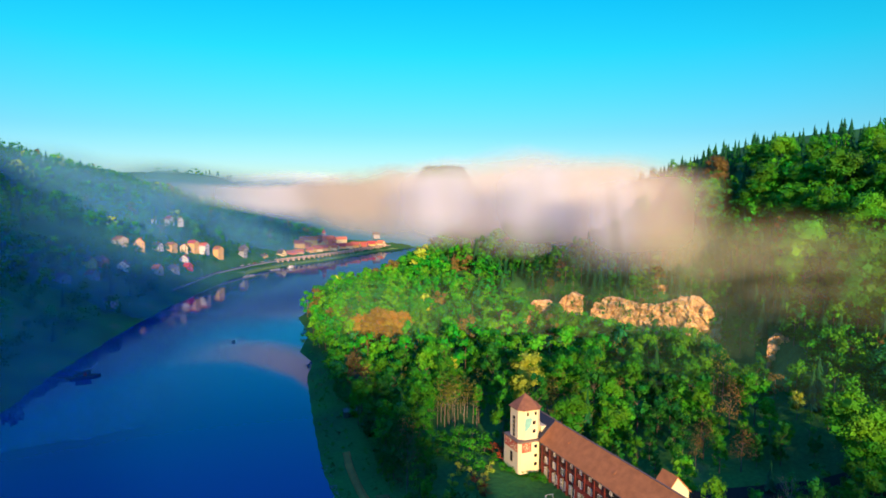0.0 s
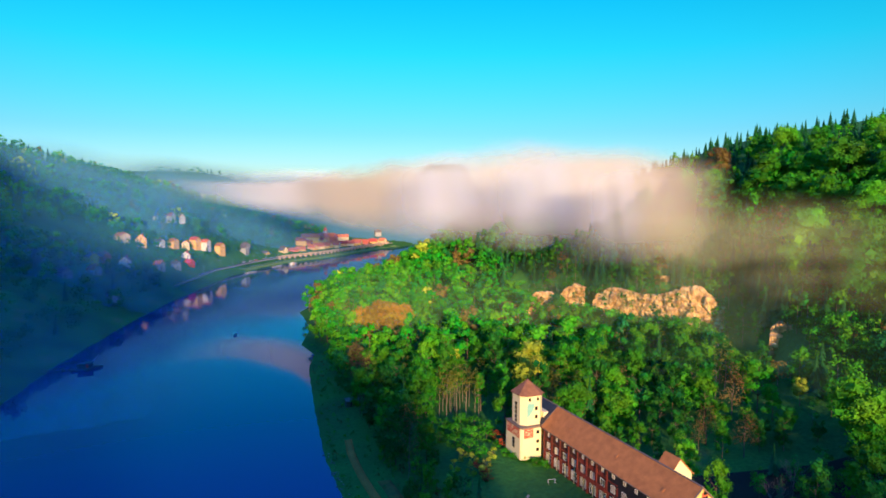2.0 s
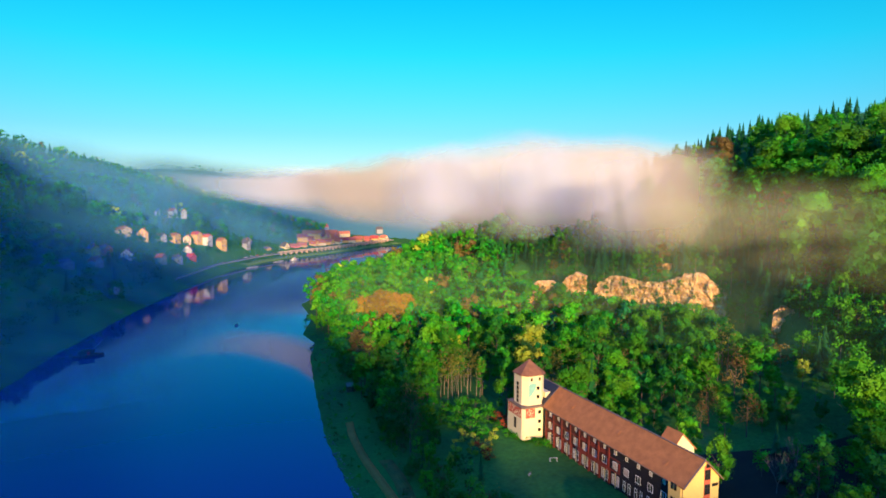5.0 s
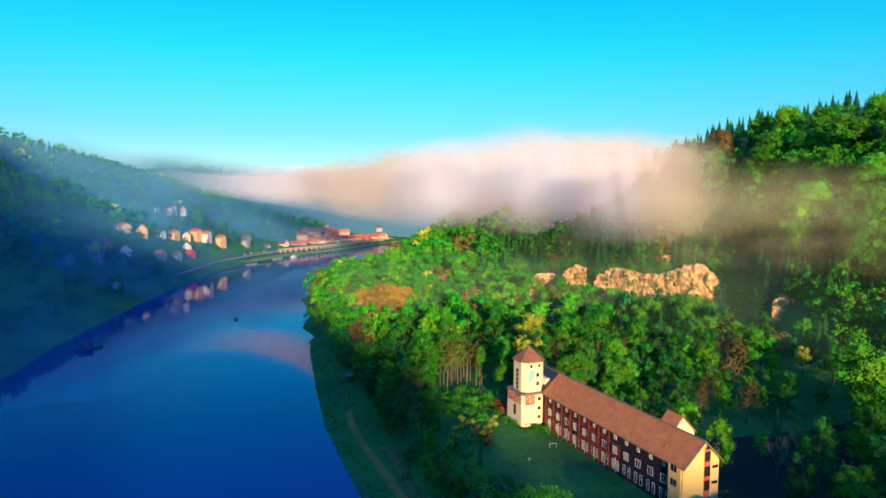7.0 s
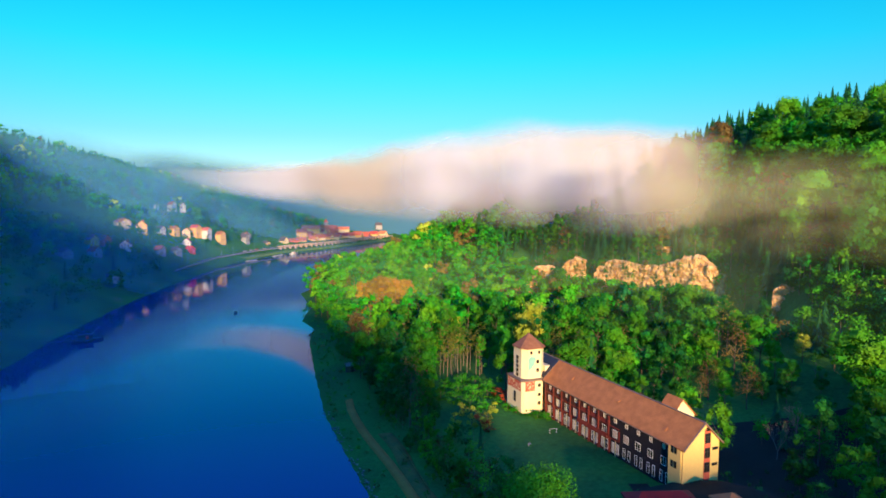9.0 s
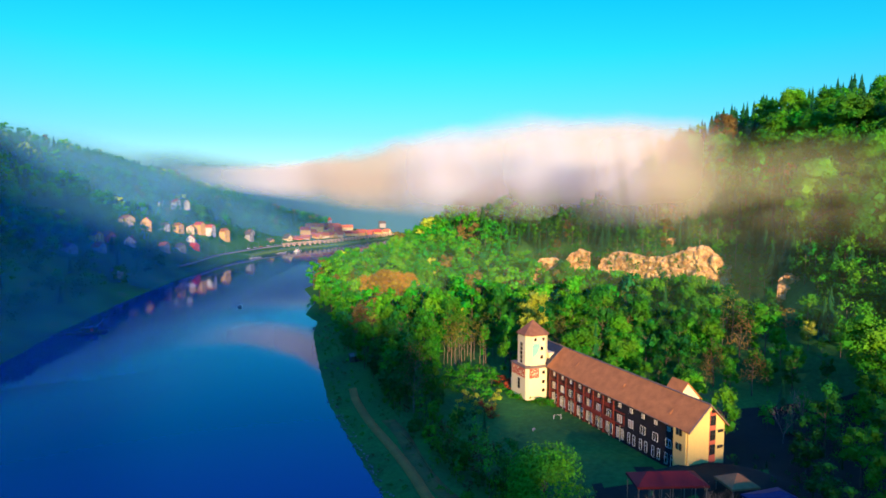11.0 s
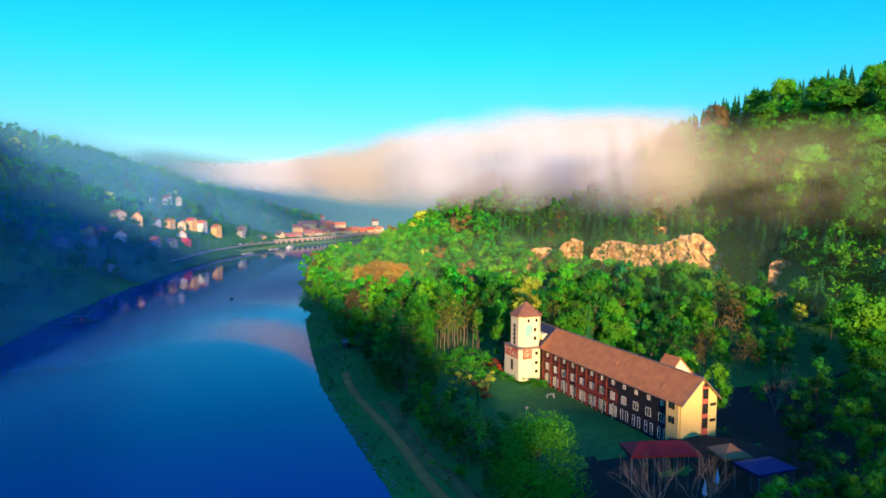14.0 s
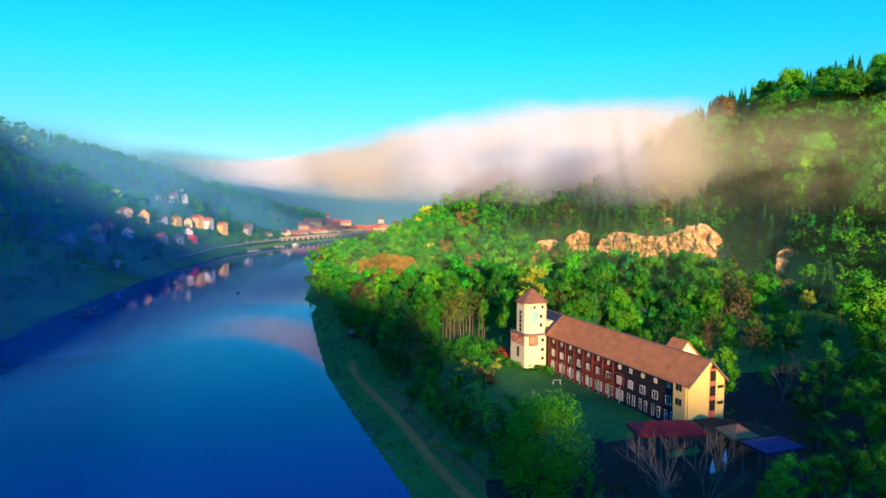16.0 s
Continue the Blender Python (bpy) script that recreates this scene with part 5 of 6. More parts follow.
house(-288.5, 641, 51, 75, 8, 7, 3.6, 3.4, PALE, M_REDROOF, "white house with red roof high on the slope", 2, 3)
house(-277.5, 642, 50, 30, 6, 6, 3.2, 3.6, PALE, M_REDROOF, "small white gabled house with red roof high on the slope", 1, 2)
house(-252.6, 433.5, 27.6, 70, 8, 8, 5.0, 3.0, OCHRE, GREYR, "shaded ochre house below the wood", 2, 2)
house(-250.0, 444.4, 26.6, 75, 9, 8, 5.0, 3.4, RED, GREYR, "shaded red-brown house below the wood", 2, 2)
house(-236.7, 409.5, 22.1, 75, 8, 7, 4.0, 3.6, GREYP, M_REDROOF, "shaded cottage with red roof", 1, 2)
house(-241.6, 458.6, 22.3, 20, 9, 8, 4.5, 4.0, PALE, GREYR, "shaded white gabled house", 2, 2)
house(-237.8, 378.6, 24.2, 75, 9, 7, 4.0, 2.8, GREYP, GREYR, "shaded grey cottage below the wood", 1, 2)
house(-231.6, 490.9, 16.3, 80, 8, 7, 4.5, 3.2, GREYP, M_REDROOF, "shaded grey house with red roof", 1, 3)
house(-230.5, 517.8, 14.0, 75, 8, 7, 4.0, 3.0, GREYP, GREYR, "shaded grey house by the road", 1, 2)
house(-214.0, 388.0, 8.0, 60, 9, 8, 4.0, 2.5, PALE, GREYR, "pale cottage deep in shade by the river", 1, 3)
house(-220.5, 662, 9, 75, 8, 9, 12.5, 4.0, GREYP, GREYR, "tall grey house by the road", 4, 3)
house(-226.5, 684, 9, 70, 10, 9, 13.0, 4.2, GREYP, GREYR, "tall grey house with steep roof by the road", 4, 3)
house(-207.5, 694, 6.5, 75, 9, 8, 5.0, 3.0, OCHRE, GREYR, "small ochre house by the road", 1, 3)

# ---- town at the bend ----
rngh = random.Random(17)
TOWN = (
    (503, 6.0, 690, 8, 9, CREAM, GREYR), (520, 5, 705, 12, 7, RED, M_REDROOF), (534, 5, 715, 11, 8, OCHRE, M_REDROOF), (545, 9, 735, 14, 8, RED, M_REDROOF),
    (556, 6, 735, 11, 7, OCHRE, M_REDROOF), (568, 6, 745, 12, 8, CREAM, M_REDROOF), (582, 6, 760, 13, 8, OCHRE, M_REDROOF), (597, 6, 770, 11, 7, CREAM, M_REDROOF),
    (609, 6, 785, 12, 8, OCHRE, M_REDROOF), (622, 6, 800, 11, 7, CREAM, M_REDROOF), (635, 6, 815, 13, 7, OCHRE, M_REDROOF), (650, 6, 835, 10, 6, RED, M_REDROOF),
    (664, 6, 850, 12, 6, OCHRE, M_REDROOF), (680, 6, 880, 10, 5, CREAM, M_REDROOF), (552, 16, 790, 22, 8, OCHRE, M_REDROOF), (590, 14, 830, 14, 8, RED, M_REDROOF),
    (610, 13, 850, 14, 7, CREAM, M_REDROOF), (535, 13, 770, 12, 7, OCHRE, M_REDROOF), (672, 18, 900, 9, 4, GREYP, GREYR), (570, 10, 775, 14, 9, OCHRE, M_REDROOF))
for px, z, y, w, h, wl_, rf in TOWN:
    y = 722 + (px - 503) * 1.13 + (45 if z > 8 else 0)
    x = (px - 801) / 1103 * y
    lab = {CREAM: "cream", OCHRE: "ochre", RED: "red", PALE: "white", GREYP: "grey"}[wl_]
    t = house(x, y, z, rngh.choice((75, 95, 110, 60)), 9, w * 1.25, h * 0.75, rngh.uniform(4, 5.5), wl_, rf, f"{lab} town house with {'red' if rf is M_REDROOF else 'grey'} roof by the river", 2, 4)
    t["group"] = "houses of the town"

church = thing("church", pose(-172, 850, 9, 0, 0, 25), "ochre town church with square tower and red nave roof", "church")
part("nave", boxes((-6, 6, 0, 22, -5, 10)), OCHRE, church)
part("nave_roof", slab([(-6.5, -0.5, 9.8), (-6.5, 22.5, 9.8), (0, 22.5, 15.5), (0, -0.5, 15.5)], 0.3), M_REDROOF, church)
part("nave_roof", slab([(0, -0.5, 15.5), (0, 22.5, 15.5), (6.5, 22.5, 9.8), (6.5, -0.5, 9.8)], 0.3), M_REDROOF, church)
part("tower_shaft", boxes((-3, 3, -6, 0, -5, 16)), RED, church)
part("belfry", boxes((-2.4, 2.4, -5.4, -0.6, 16, 19.5)), PALE, church, "pale plastered belfry")
bm = bmesh.new()
bmesh.ops.create_cone(bm, cap_ends=True, segments=8, radius1=3.4, radius2=0.1, depth=5, matrix=pose(0, -3, 22))
part("spire", bm, M_REDROOF, church)
for x in (-1.2, 1.2):
    part("belfry_opening", boxes((x - 0.5, x + 0.5, -5.5, -5.3, 16.8, 18.8)), M_DARK, church)

# railway viaduct along the quay: piers and arches
viaduct = thing("railway_viaduct", Matrix(), "low pale stone railway arcade along the town quay", "viaduct")
M_VIA = material("pale_pink_stone", (0.66, 0.44, 0.31), 0.9, vary=0.3, scale=0.3)
BAY = 8.0
for k in range(30):
    y = 694 + BAY * k * 0.97
    x, x2 = float(shore_left(y)) - 12.0, float(shore_left(y + BAY)) - 12.0
    t = math.degrees(math.atan2(BAY, x2 - x))
    at = pose(x, y, 1.6, 0, 0, t)
    part("pier", boxes((-1.0, 1.0, -1.4, 1.4, 0, 5.4)), M_VIA, viaduct).matrix_local = at
    bm = bmesh.new()                      # spandrel over a round arch
    arch = [(BAY / 2 - 3.0 * math.cos(math.pi * q / 8), 2.6 + 2.4 * math.sin(math.pi * q / 8)) for q in range(9)]
    for yy in (-1.1, 1.1):
        lo_ = [bm.verts.new((px_, yy, pz_)) for px_, pz_ in arch]
        hi_ = [bm.verts.new((px_, yy, 5.4)) for px_, pz_ in arch]
        for q in range(8):
            bm.faces.new((lo_[q], lo_[q + 1], hi_[q + 1], hi_[q]))
    part("spandrel", bm, M_VIA, viaduct).matrix_local = at
    part("deck", boxes((-BAY / 2, BAY / 2, -1.6, 1.6, 5.4, 5.9), (-BAY / 2, BAY / 2, -1.6, -1.35, 5.9, 6.5)), M_VIA, viaduct).matrix_local = at
    part("arch_infill", boxes((1.0, BAY - 1.0, 0.2, 0.5, 0, 5.4)), M_DARK, viaduct).matrix_local = at

# moored boats and landing stages


def boat(x, y, turn, ln, label, cabin=True, hull=M_DARK, top=M_REDPAINT):
    e = thing("boat", pose(x, y, 0, 0, 0, turn), label, "boat")
    bm = bmesh.new()
    w = ln * 0.26
    sec = []
    for s, k in ((-0.5, 0.75), (-0.2, 1.0), (0.2, 1.0), (0.4, 0.6), (0.5, 0.08)):
        sec.append([bm.verts.new((s * ln, yy * w / 2 * k, zz)) for yy, zz in ((-0.6, -0.3), (0.6, -0.3), (1.0, 0.9), (-1.0, 0.9))])
    for a, b in zip(sec, sec[1:]):
        for i in range(4):
            j = (i + 1) % 4
            bm.faces.new((a[i], a[j], b[j], b[i]))
    bm.faces.new(sec[0][::-1])
    bm.faces.new(sec[-1])
    bmesh.ops.recalc_face_normals(bm, faces=bm.faces)
    part("hull", bm, hull, e)
    if cabin:
        part("cabin", boxes((-ln * 0.3, ln * 0.18, -w * 0.35, w * 0.35, 0.9, 2.7)), hull, e)
        part("cabin_roof", boxes((-ln * 0.33, ln * 0.21, -w * 0.4, w * 0.4, 2.7, 2.85)), M_SLATE, e)
        part("door", boxes((-0.5, 0.5, -w * 0.36, -w * 0.34, 0.95, 2.3)), top, e, "red cabin door")
        bm = bmesh.new()
        tube(bm, (ln * 0.15, 0, 2.8), (ln * 0.42, 0, 6.0), 0.08, 0.05, 5)
        part("boom", bm, M_METAL, e)
    return e


boat(-154.5, 259, 35, 12, "dark houseboat with a red door moored by the bank")
stage = thing("landing_stage", pose(-163, 255, 0, 0, 0, 15), "narrow dark wooden gangway from bank to boat", "jetty")
part("deck", boxes((-8, 5, -0.6, 0.6, 0.7, 0.85)), M_DARK, stage)
for x in (-5, 0, 4):
    part("pile", boxes((x - 0.12, x + 0.12, -0.5, 0.5, -2, 0.7)), M_DARK, stage)
for x, y, l in ((-194, 600, 14), (-184, 655, 14), (-174, 684, 12)):
    s2 = thing("landing_stage", pose(x, y, 0, 0, 0, 70), "pale floating landing stage at the grassy bank", "jetty", "landing stages")
    part("pontoon", boxes((-l / 2, l / 2, -1.6, 1.6, -0.4, 0.7)), M_CONC, s2)
    part("rail", boxes((-l / 2, l / 2, -1.5, -1.42, 1.5, 1.58), (-l / 2, -l / 2 + 0.1, -1.5, -1.42, 0.7, 1.5), (l / 2 - 0.1, l / 2, -1.5, -1.42, 0.7, 1.5)), M_WHITE, s2)
boat(-114, 325, 60, 2.2, "small dark rowing boat out on the river", False, M_CONC)
boat(-172, 676, 70, 9, "small white ferry at the landing stage", True, PALE, M_REDPAINT)


def car(x, y, z, turn, paint, label):
    e = thing("car", pose(x, y, z, 0, 0, turn), label, "car", "parked cars")
    bm = boxes((-2.1, 2.1, -0.85, 0.85, 0.35, 0.95))
    part("body", bm, paint, e)
    bm = bmesh.new()
    lo = [bm.verts.new(c) for c in ((-1.5, -0.8, 0.95), (1.1, -0.8, 0.95), (1.1, 0.8, 0.95), (-1.5, 0.8, 0.95))]
    hi = [bm.verts.new(c) for c in ((-1.1, -0.65, 1.5), (0.5, -0.65, 1.5), (0.5, 0.65, 1.5), (-1.1, 0.65, 1.5))]
    bm.faces.new(hi)
    for i in range(4):
        j = (i + 1) % 4
        bm.faces.new((lo[i], lo[j], hi[j], hi[i]))
    part("cabin", bm, M_GLASS, e)
    for wx in (-1.3, 1.3):
        for wy in (-0.8, 0.8):
            bm = bmesh.new()
            bmesh.ops.create_cone(bm, cap_ends=True, segments=12, radius1=0.33, radius2=0.33, depth=0.2, matrix=pose(wx, wy, 0.33, 90))
            part("wheel", bm, M_DARK, e)
    return e


for k, (y, p, c) in enumerate(((640, PALE, "white"), (652, PALE, "white"), (663, RED, "red"), (676, PALE, "white"), (690, GREYP, "grey"))):
    x = float(shore_left(y)) - 19
    car(x, y, height(x, y) + 0.1, 75, p, f"{c} car parked along the riverside road")

# street lamps on the riverside road
for y in range(540, 700, 22):
    x = float(shore_left(y)) - 13.4
    e = thing("street_lamp", pose(x, y, height(x, y)), "slim grey street lamp by the riverside road", "street lamp", "street lamps on the road")
    bm = bmesh.new()
    tube(bm, (0, 0, -0.4), (0, 0, 8), 0.11, 0.07, 6)
    part("pole", bm, M_METAL, e)
    part("head", boxes((-1.3, 0.1, -0.12, 0.12, 7.9, 8.05)), M_METAL, e)

# garden trees among the houses
for k in range(70):
    y = rngt.uniform(470, 660)
    x = float(shore_left(y)) - rngt.uniform(26, 84)
    plant(KINDS[rngt.choice((4, 5))], x, y, rngt.uniform(0.3, 0.55), 1.0, group="garden trees in the village")
rs = np.random.default_rng(37)
P = scatter(rs, 2600, -330, -190, 430, 720, 5.5, lambda x, y: (shore_left(y) - x > 26) & (shore_left(y) - x < 95) & (np.min([np.hypot(x - a, (y - b) * 0.7) for a, b in HOUSE_SPOTS], axis=0) > 7.5))
woodland("woodland", "garden hedges and small dark trees between the village houses", rs, P, rs.uniform(2.5, 6, len(P)), rs.choice([0, 2, 2, 5], len(P)), 8, 8, 0.2, trunks=False)
rs = np.random.default_rng(31)
P = scatter(rs, 900, -300, -140, 150, 470, 9.0, lambda x, y: (shore_left(y) - x > 10) & (shore_left(y) - x < 66) & (np.min([np.hypot(x - a * 0.985, (y - b * 0.985) * 0.8) for a, b in HOUSE_SPOTS], axis=0) > 10))
woodland("woodland", "dark trees and scrub along the shaded far bank", rs, P, rs.uniform(7, 13, len(P)), rs.choice([0, 2, 2, 5], len(P)), 12, 16, 0.12, trunks=False)

# ---- far table mountain ----
bm = bmesh.new()
rows = []
nr = 48
for f, zz in ((1.9, 60), (1.25, 152), (1.06, 174), (1.0, 186), (0.9, 188), (0.5, 192), (0.0, 194)):
    row = []
    for k in range(nr):
        a = 6.2832 * k / nr
        w = 1 + 0.14 * noise.noise((math.cos(a) * 2, math.sin(a) * 2, f))
        row.append(bm.verts.new((-22 + 88 * f * w * math.cos(a), 2500 + 60 * f * w * math.sin(a), zz + 3 * noise.noise((a * 3, f, 2)))))
    rows.append(row)
for i in range(len(rows) - 1):
    for k in range(nr):
        j = (k + 1) % nr
        bm.faces.new((rows[i][k], rows[i][j], rows[i + 1][j], rows[i + 1][k]))
mesa = obj("table_mountain", bm, M_GROUND)
tagged(mesa, "far flat-topped wooded mountain crowned with trees", "mountain")
rs = np.random.default_rng(9)
A, R = rs.uniform(0, 6.283, 260), np.sqrt(rs.uniform(0, 1, 260)) * 0.95
P = np.column_stack([-22 + 86 * R * np.cos(A), 2500 + 58 * R * np.sin(A), np.full(260, 186.0)])
woodland("woodland", "dark treetops on the table mountain", rs, P, rs.uniform(10, 20, 260), rs.choice([2, 5], 260), 4, 4, 0.35, trunks=False)

# ---- morning fog ----


def fog_material(name, density, color, scale, thr=0.30, band=(0.20, 0.62, 1.22, 0.72), ends=(0.02, 0.22, 0.86), thin=None, share=0.2):
    """Drifting fog: a thin veil that scatters light, torn by noise and fading out towards the edges of its sheet."""
    m = bpy.data.materials.new(name)
    m.use_nodes = True
    n, l = m.node_tree.nodes, m.node_tree.links
    n.clear()
    out = n.new("ShaderNodeOutputMaterial")
    mix = n.new("ShaderNodeMixShader")
    tp = n.new("ShaderNodeBsdfTransparent")
    df = n.new("ShaderNodeBsdfDiffuse")
    tone = n.new("ShaderNodeMix")               # painted light: warm where the bank is thick, cooler thinning over the far bank
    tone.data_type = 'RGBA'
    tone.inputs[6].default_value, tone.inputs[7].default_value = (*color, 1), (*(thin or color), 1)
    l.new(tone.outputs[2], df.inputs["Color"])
    way = n.new("ShaderNodeCombineXYZ")          # droplets scatter the sun evenly, whichever way the veil hangs
    for i_, w_ in enumerate((0.12, -0.85, 0.5)):
        way.inputs[i_].default_value = w_
    l.new(way.outputs[0], df.inputs["Normal"])
    tl = n.new("ShaderNodeBsdfTranslucent")
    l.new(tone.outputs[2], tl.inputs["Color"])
    both = n.new("ShaderNodeMixShader")
    both.inputs[0].default_value = share
    l.new(df.outputs[0], both.inputs[1])
    l.new(tl.outputs[0], both.inputs[2])
    uv = n.new("ShaderNodeUVMap")
    uv.uv_map = "veil"
    sep = n.new("ShaderNodeSeparateXYZ")
    l.new(uv.outputs[0], sep.inputs[0])

    def ramp(sock, a, b):
        r = n.new("ShaderNodeMapRange")
        r.interpolation_type = 'SMOOTHSTEP'
        r.inputs["From Min"].default_value, r.inputs["From Max"].default_value = a, b
        l.new(sock, r.inputs["Value"])
        return r.outputs[0]

    def times(*socks):
        s = socks[0]
        for t in socks[1:]:
            k = n.new("ShaderNodeMath")
            k.operation = 'MULTIPLY'
            l.new(s, k.inputs[0])
            if isinstance(t, float):
                k.inputs[1].default_value = t
            else:
                l.new(t, k.inputs[1])
            s = k.outputs[0]
        return s

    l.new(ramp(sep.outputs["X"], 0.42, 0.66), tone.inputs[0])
    co = n.new("ShaderNodeTexCoord")
    mp = n.new("ShaderNodeMapping")
    mp.inputs["Scale"].default_value = (scale, scale, scale * 2.2)
    l.new(co.outputs["Object"], mp.inputs["Vector"])
    no = n.new("ShaderNodeTexNoise")
    no.inputs["Scale"].default_value, no.inputs["Detail"].default_value, no.inputs["Roughness"].default_value = 1.0, 6, 0.54
    no.inputs["Distortion"].default_value = 0.1
    l.new(mp.outputs[0], no.inputs["Vector"])
    # the edges of the veil wander with the noise
    add = n.new("ShaderNodeMath")
    add.operation = 'MULTIPLY_ADD'
    l.new(no.outputs["Fac"], add.inputs[0])
    add.inputs[1].default_value = 0.5
    l.new(sep.outputs["Y"], add.inputs[2])
    v = add.outputs[0]
    alpha = times(ramp(v, band[0], band[1]), ramp(v, band[2], band[3]), ramp(sep.outputs["Y"], 0.0, 0.12), ramp(sep.outputs["Y"], 1.0, 0.85),
                  ramp(sep.outputs["X"], ends[0], ends[1]), ramp(sep.outputs["X"], ends[3] if len(ends) > 3 else 1.0, ends[2]), ramp(no.outputs["Fac"], thr, thr + 0.4), float(density))
    l.new(alpha, mix.inputs[0])
    l.new(tp.outputs[0], mix.inputs[1])
    l.new(both.outputs[0], mix.inputs[2])
    l.new(mix.outputs[0], out.inputs["Surface"])
    return m


def fog_sheet(parent, line, shift, lows, highs, mat, bulge=0.0, steps=70, seed=0.0, reach=1.0, wave=1.0):
    """One veil of fog over a plan line, pushed away from the camera by shift."""
    L = np.array(line, float)
    L = L * (1 + (np.zeros(len(L)) + shift)[:, None] / np.linalg.norm(L, axis=1, keepdims=True))
    u = np.linspace(0, 1, steps)
    k = np.linspace(0, 1, len(L))
    X, Y = np.interp(u, k, L[:, 0]), np.interp(u, k, L[:, 1])
    ker = np.ones(9) / 9
    X = np.convolve(np.pad(X, 4, mode="edge"), ker, "valid")
    Y = np.convolve(np.pad(Y, 4, mode="edge"), ker, "valid")
    lo, hi = np.interp(u, k, lows), np.interp(u, k, highs)
    nv = 12
    co, uvs = [], []
    for j in range(nv + 1):
        v = j / nv
        off = (6 * np.sin(u * 17 + v * 3 + seed) + 3 * np.sin(u * 41 + seed * 2 - v * 5)) * np.clip(u * 2.2 - 0.6, 0.06, 1) * wave - bulge * 14 * v
        nrm = np.hypot(X, Y)
        co.append(np.column_stack([X + X / nrm * off, Y + Y / nrm * off, lo + (hi - lo) * v]))
        uvs.append(np.column_stack([u, np.full(steps, v)]))
    co, uvs = np.concatenate(co), np.concatenate(uvs)
    i = (np.arange(nv)[:, None] * steps + np.arange(steps - 1)[None, :]).ravel()
    faces = np.stack([i, i + 1, i + 1 + steps, i + steps], 1)
    faces = faces[uvs[faces[:, 1], 0] <= reach + 1e-6]
    me = quads_mesh("fog_veil", co, faces, smooth_shade=True)
    layer = me.uv_layers.new(name="veil")
    layer.data.foreach_set("uv", np.ascontiguousarray(uvs[faces.ravel()], np.float32).ravel())
    ob = new("fog_veil", me)
    me.materials.append(mat)
    ob.parent = parent
    return ob


# peach sunlight and cool skylight are mixed into these fog colours
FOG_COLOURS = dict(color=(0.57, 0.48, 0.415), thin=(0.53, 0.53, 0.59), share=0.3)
FOGS = [fog_material("sun_tinted_morning_fog", dens, scale=0.008, thr=-0.02, band=(0.16, 0.70, 1.20, 0.96), ends=ends, **FOG_COLOURS)
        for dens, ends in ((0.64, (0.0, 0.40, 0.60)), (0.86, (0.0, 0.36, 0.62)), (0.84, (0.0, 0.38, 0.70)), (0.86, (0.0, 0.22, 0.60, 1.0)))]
# the blue of skylit haze in shade is painted into these sheets
MIST = fog_material("painted_blue_haze_on_the_slope", 0.54, (0.060, 0.200, 0.35), 0.006, 0.0, band=(-0.3, 0.0, 1.5, 0.9), ends=(0.0, 0.1, 0.75))
MIST3 = fog_material("far_painted_blue_haze", 0.88, (0.07, 0.19, 0.27), 0.006, 0.0, band=(-0.3, 0.0, 1.5, 1.0), ends=(0.0, 0.15, 0.8))
MIST2 = fog_material("low_painted_blue_haze", 0.36, (0.045, 0.20, 0.43), 0.008, 0.0, band=(-0.3, 0.0, 1.4, 0.7), ends=(0.0, 0.1, 0.55))
fog = thing("fog_bank", Matrix(), "long bank of morning fog across the valley, pink sunlight painted in", "fog", kind="stuff")
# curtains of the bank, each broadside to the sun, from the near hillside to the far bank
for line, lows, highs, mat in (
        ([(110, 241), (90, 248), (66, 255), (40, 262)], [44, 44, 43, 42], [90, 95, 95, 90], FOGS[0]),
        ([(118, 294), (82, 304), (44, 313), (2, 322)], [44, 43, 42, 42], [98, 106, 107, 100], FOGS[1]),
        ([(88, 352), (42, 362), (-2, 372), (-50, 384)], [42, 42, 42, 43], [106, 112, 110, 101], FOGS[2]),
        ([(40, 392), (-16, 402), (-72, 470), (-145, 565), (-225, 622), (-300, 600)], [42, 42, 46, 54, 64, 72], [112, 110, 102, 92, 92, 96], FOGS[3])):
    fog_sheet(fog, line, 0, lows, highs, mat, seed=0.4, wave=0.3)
VEIL = fog_material("warm_torn_veil", 0.36, (0.49, 0.50, 0.30), 0.030, 0.18, band=(0.20, 0.70, 1.25, 0.85), ends=(0.0, 0.50, 0.78), share=0.35)
# green sheets painted as haze, added to lift the dark gaps between trees
HAZE = fog_material("thin_green_haze", 0.10, (0.34, 0.52, 0.30), 0.016, 0.0, band=(-0.2, 0.30, 1.30, 0.80), ends=(0.0, 0.25, 0.85), share=0.4)
NEAR_HAZE = fog_material("thin_blue_green_haze", 0.035, (0.24, 0.48, 0.38), 0.016, 0.0, band=(-0.2, 0.45, 1.30, 0.80), ends=(0.0, 0.35, 0.70), share=0.4)
haze = thing("hillside_haze", Matrix(), "thin haze along the wooded hillside, light painted into its colour", "haze", kind="stuff")
fog_sheet(haze, [(116, 138), (99, 150), (83, 162), (67, 175), (50, 189)], 0, [43, 43, 43, 43, 43], [75, 76, 77, 78, 79], VEIL, seed=2, wave=0.0)
fog_sheet(haze, [(118, 178), (82, 222), (42, 246), (-10, 264), (-70, 284)], 0, [8] * 5, [60, 58, 54, 48, 44], HAZE, seed=8, wave=0.0)
fog_sheet(haze, [(118, 138), (98, 156), (78, 174), (60, 190), (42, 205)], 0, [16] * 5, [62, 60, 58, 54, 50], NEAR_HAZE, seed=11, wave=0.0)
mist = thing("valley_mist", Matrix(), "thin mist over the shaded bank and town, haze blue painted in", "mist", kind="stuff")


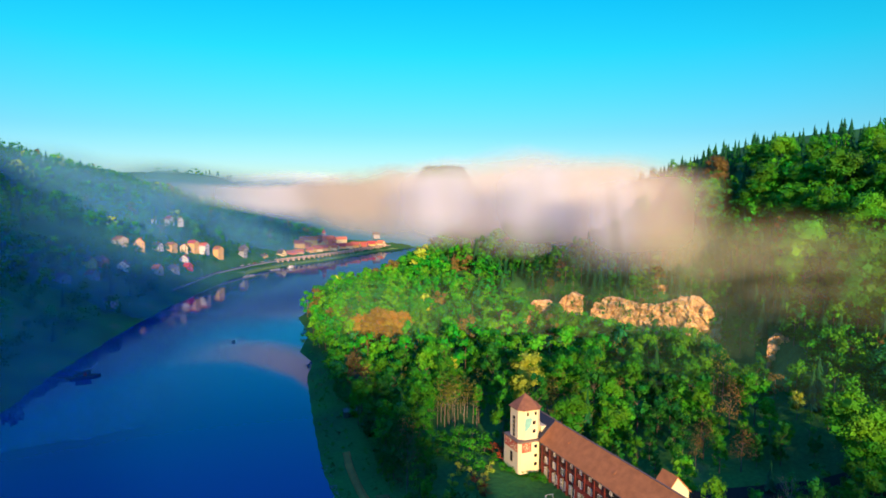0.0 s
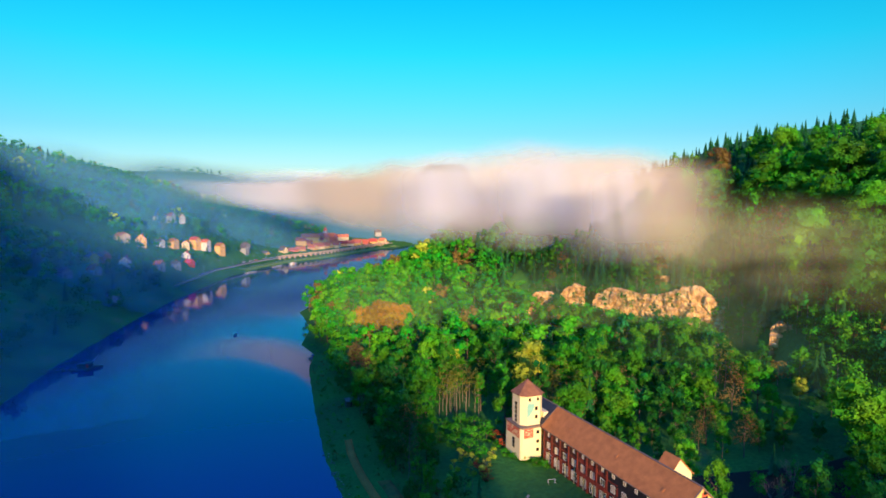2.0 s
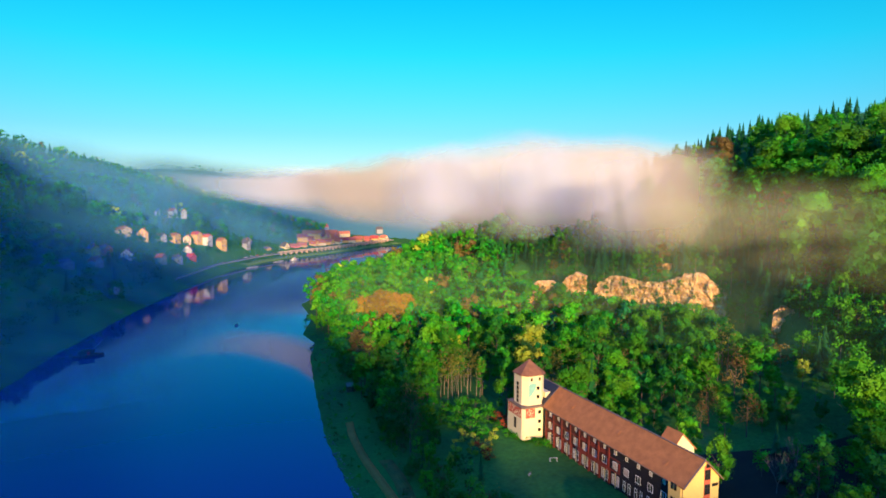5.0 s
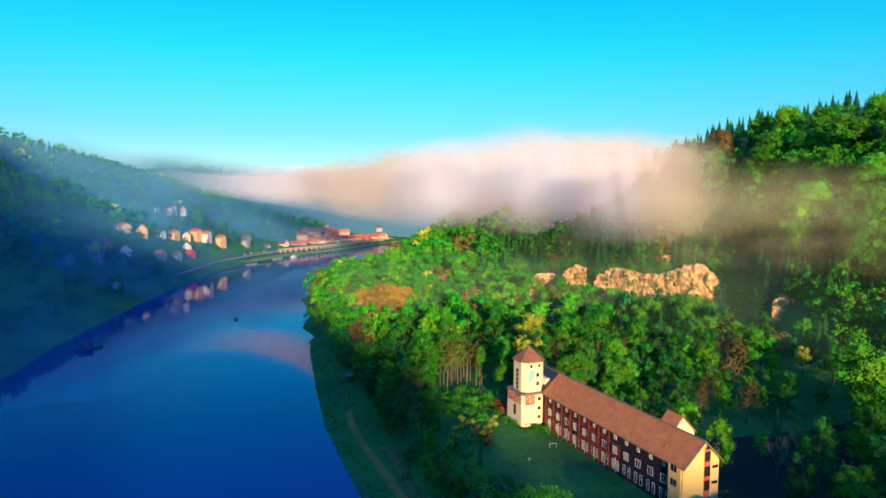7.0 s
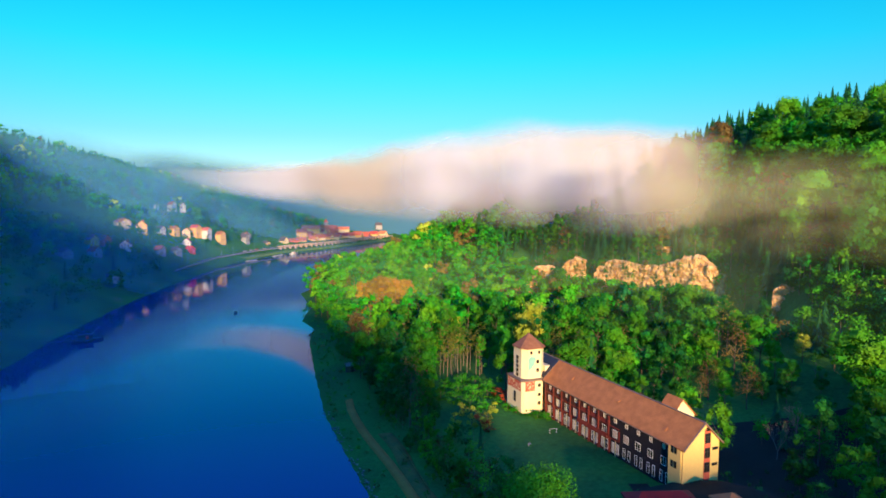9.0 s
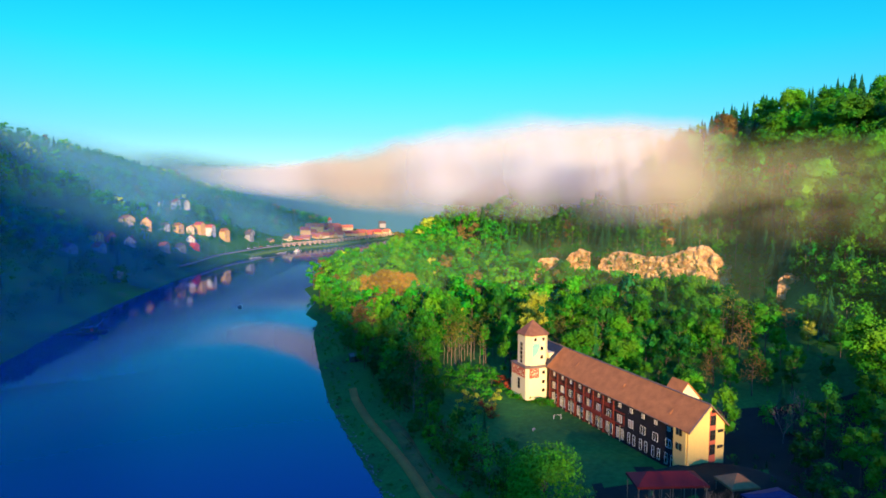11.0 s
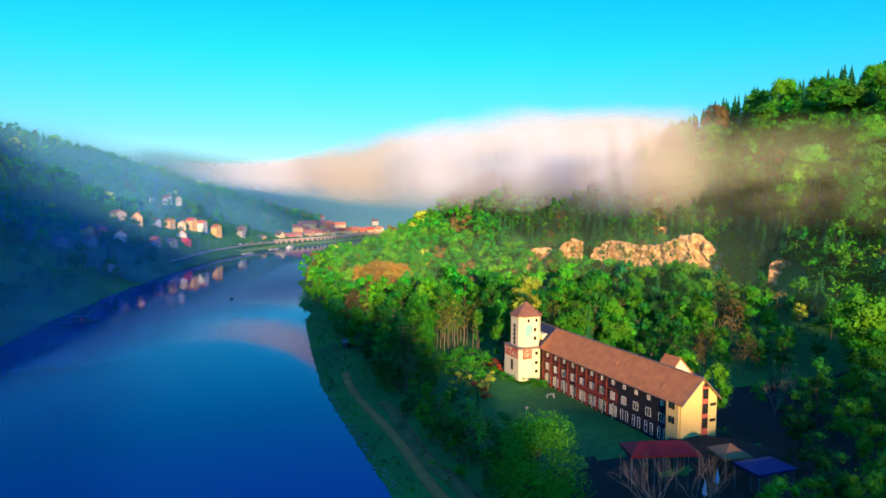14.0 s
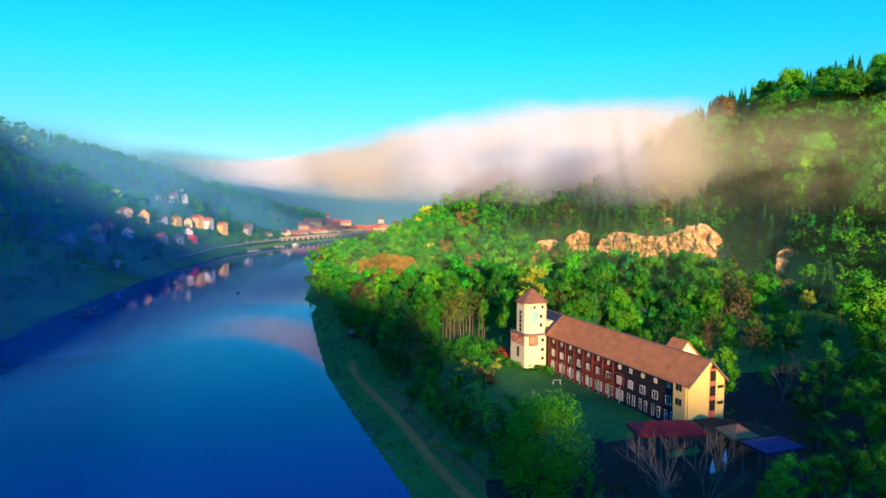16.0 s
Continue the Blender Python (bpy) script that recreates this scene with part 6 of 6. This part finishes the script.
def arc(radius, a0, a1, n=7):
    """Points on a circle round the viewpoint, between two bearings in degrees."""
    return [(radius * math.sin(radians(a)), radius * math.cos(radians(a))) for a in np.linspace(a0, a1, n)]


FAR_FOG = fog_material("far_pale_fog", 0.85, (0.60, 0.62, 0.70), 0.006, 0.05, band=(0.16, 0.60, 1.30, 0.85), ends=(0.0, 0.25, 0.75), share=0.3)
fog_sheet(fog, arc(1010, -31, -7), 0, [58] * 7, [104, 106, 110, 116, 122, 122, 120], FAR_FOG, seed=1.1, wave=0.3)
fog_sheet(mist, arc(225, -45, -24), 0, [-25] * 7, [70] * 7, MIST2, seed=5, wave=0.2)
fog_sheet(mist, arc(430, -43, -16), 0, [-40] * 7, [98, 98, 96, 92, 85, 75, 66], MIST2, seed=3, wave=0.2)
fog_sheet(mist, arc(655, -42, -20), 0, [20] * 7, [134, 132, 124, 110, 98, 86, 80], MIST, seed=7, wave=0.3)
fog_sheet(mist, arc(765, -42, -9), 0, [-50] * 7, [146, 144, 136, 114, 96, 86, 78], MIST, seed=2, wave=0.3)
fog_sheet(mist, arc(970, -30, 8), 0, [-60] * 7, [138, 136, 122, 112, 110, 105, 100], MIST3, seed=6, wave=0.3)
# fainter sheets, also coloured with the blue of distant haze
TOWN_MIST = fog_material("thin_painted_town_haze", 0.15, (0.055, 0.20, 0.32), 0.008, 0.0, band=(-0.3, 0.0, 1.5, 0.9), ends=(0.0, 0.25, 0.75))
VILLAGE_MIST = fog_material("thin_painted_village_haze", 0.11, (0.035, 0.17, 0.42), 0.008, 0.0, band=(-0.3, 0.0, 1.4, 0.7), ends=(0.0, 0.25, 0.70))
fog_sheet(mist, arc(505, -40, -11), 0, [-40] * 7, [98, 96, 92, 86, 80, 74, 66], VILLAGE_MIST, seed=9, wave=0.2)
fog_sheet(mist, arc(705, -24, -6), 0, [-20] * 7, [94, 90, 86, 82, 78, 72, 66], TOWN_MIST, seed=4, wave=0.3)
for p in PROTOS:
    for o in [*p.children_recursive, p]:
        bpy.data.objects.remove(o)
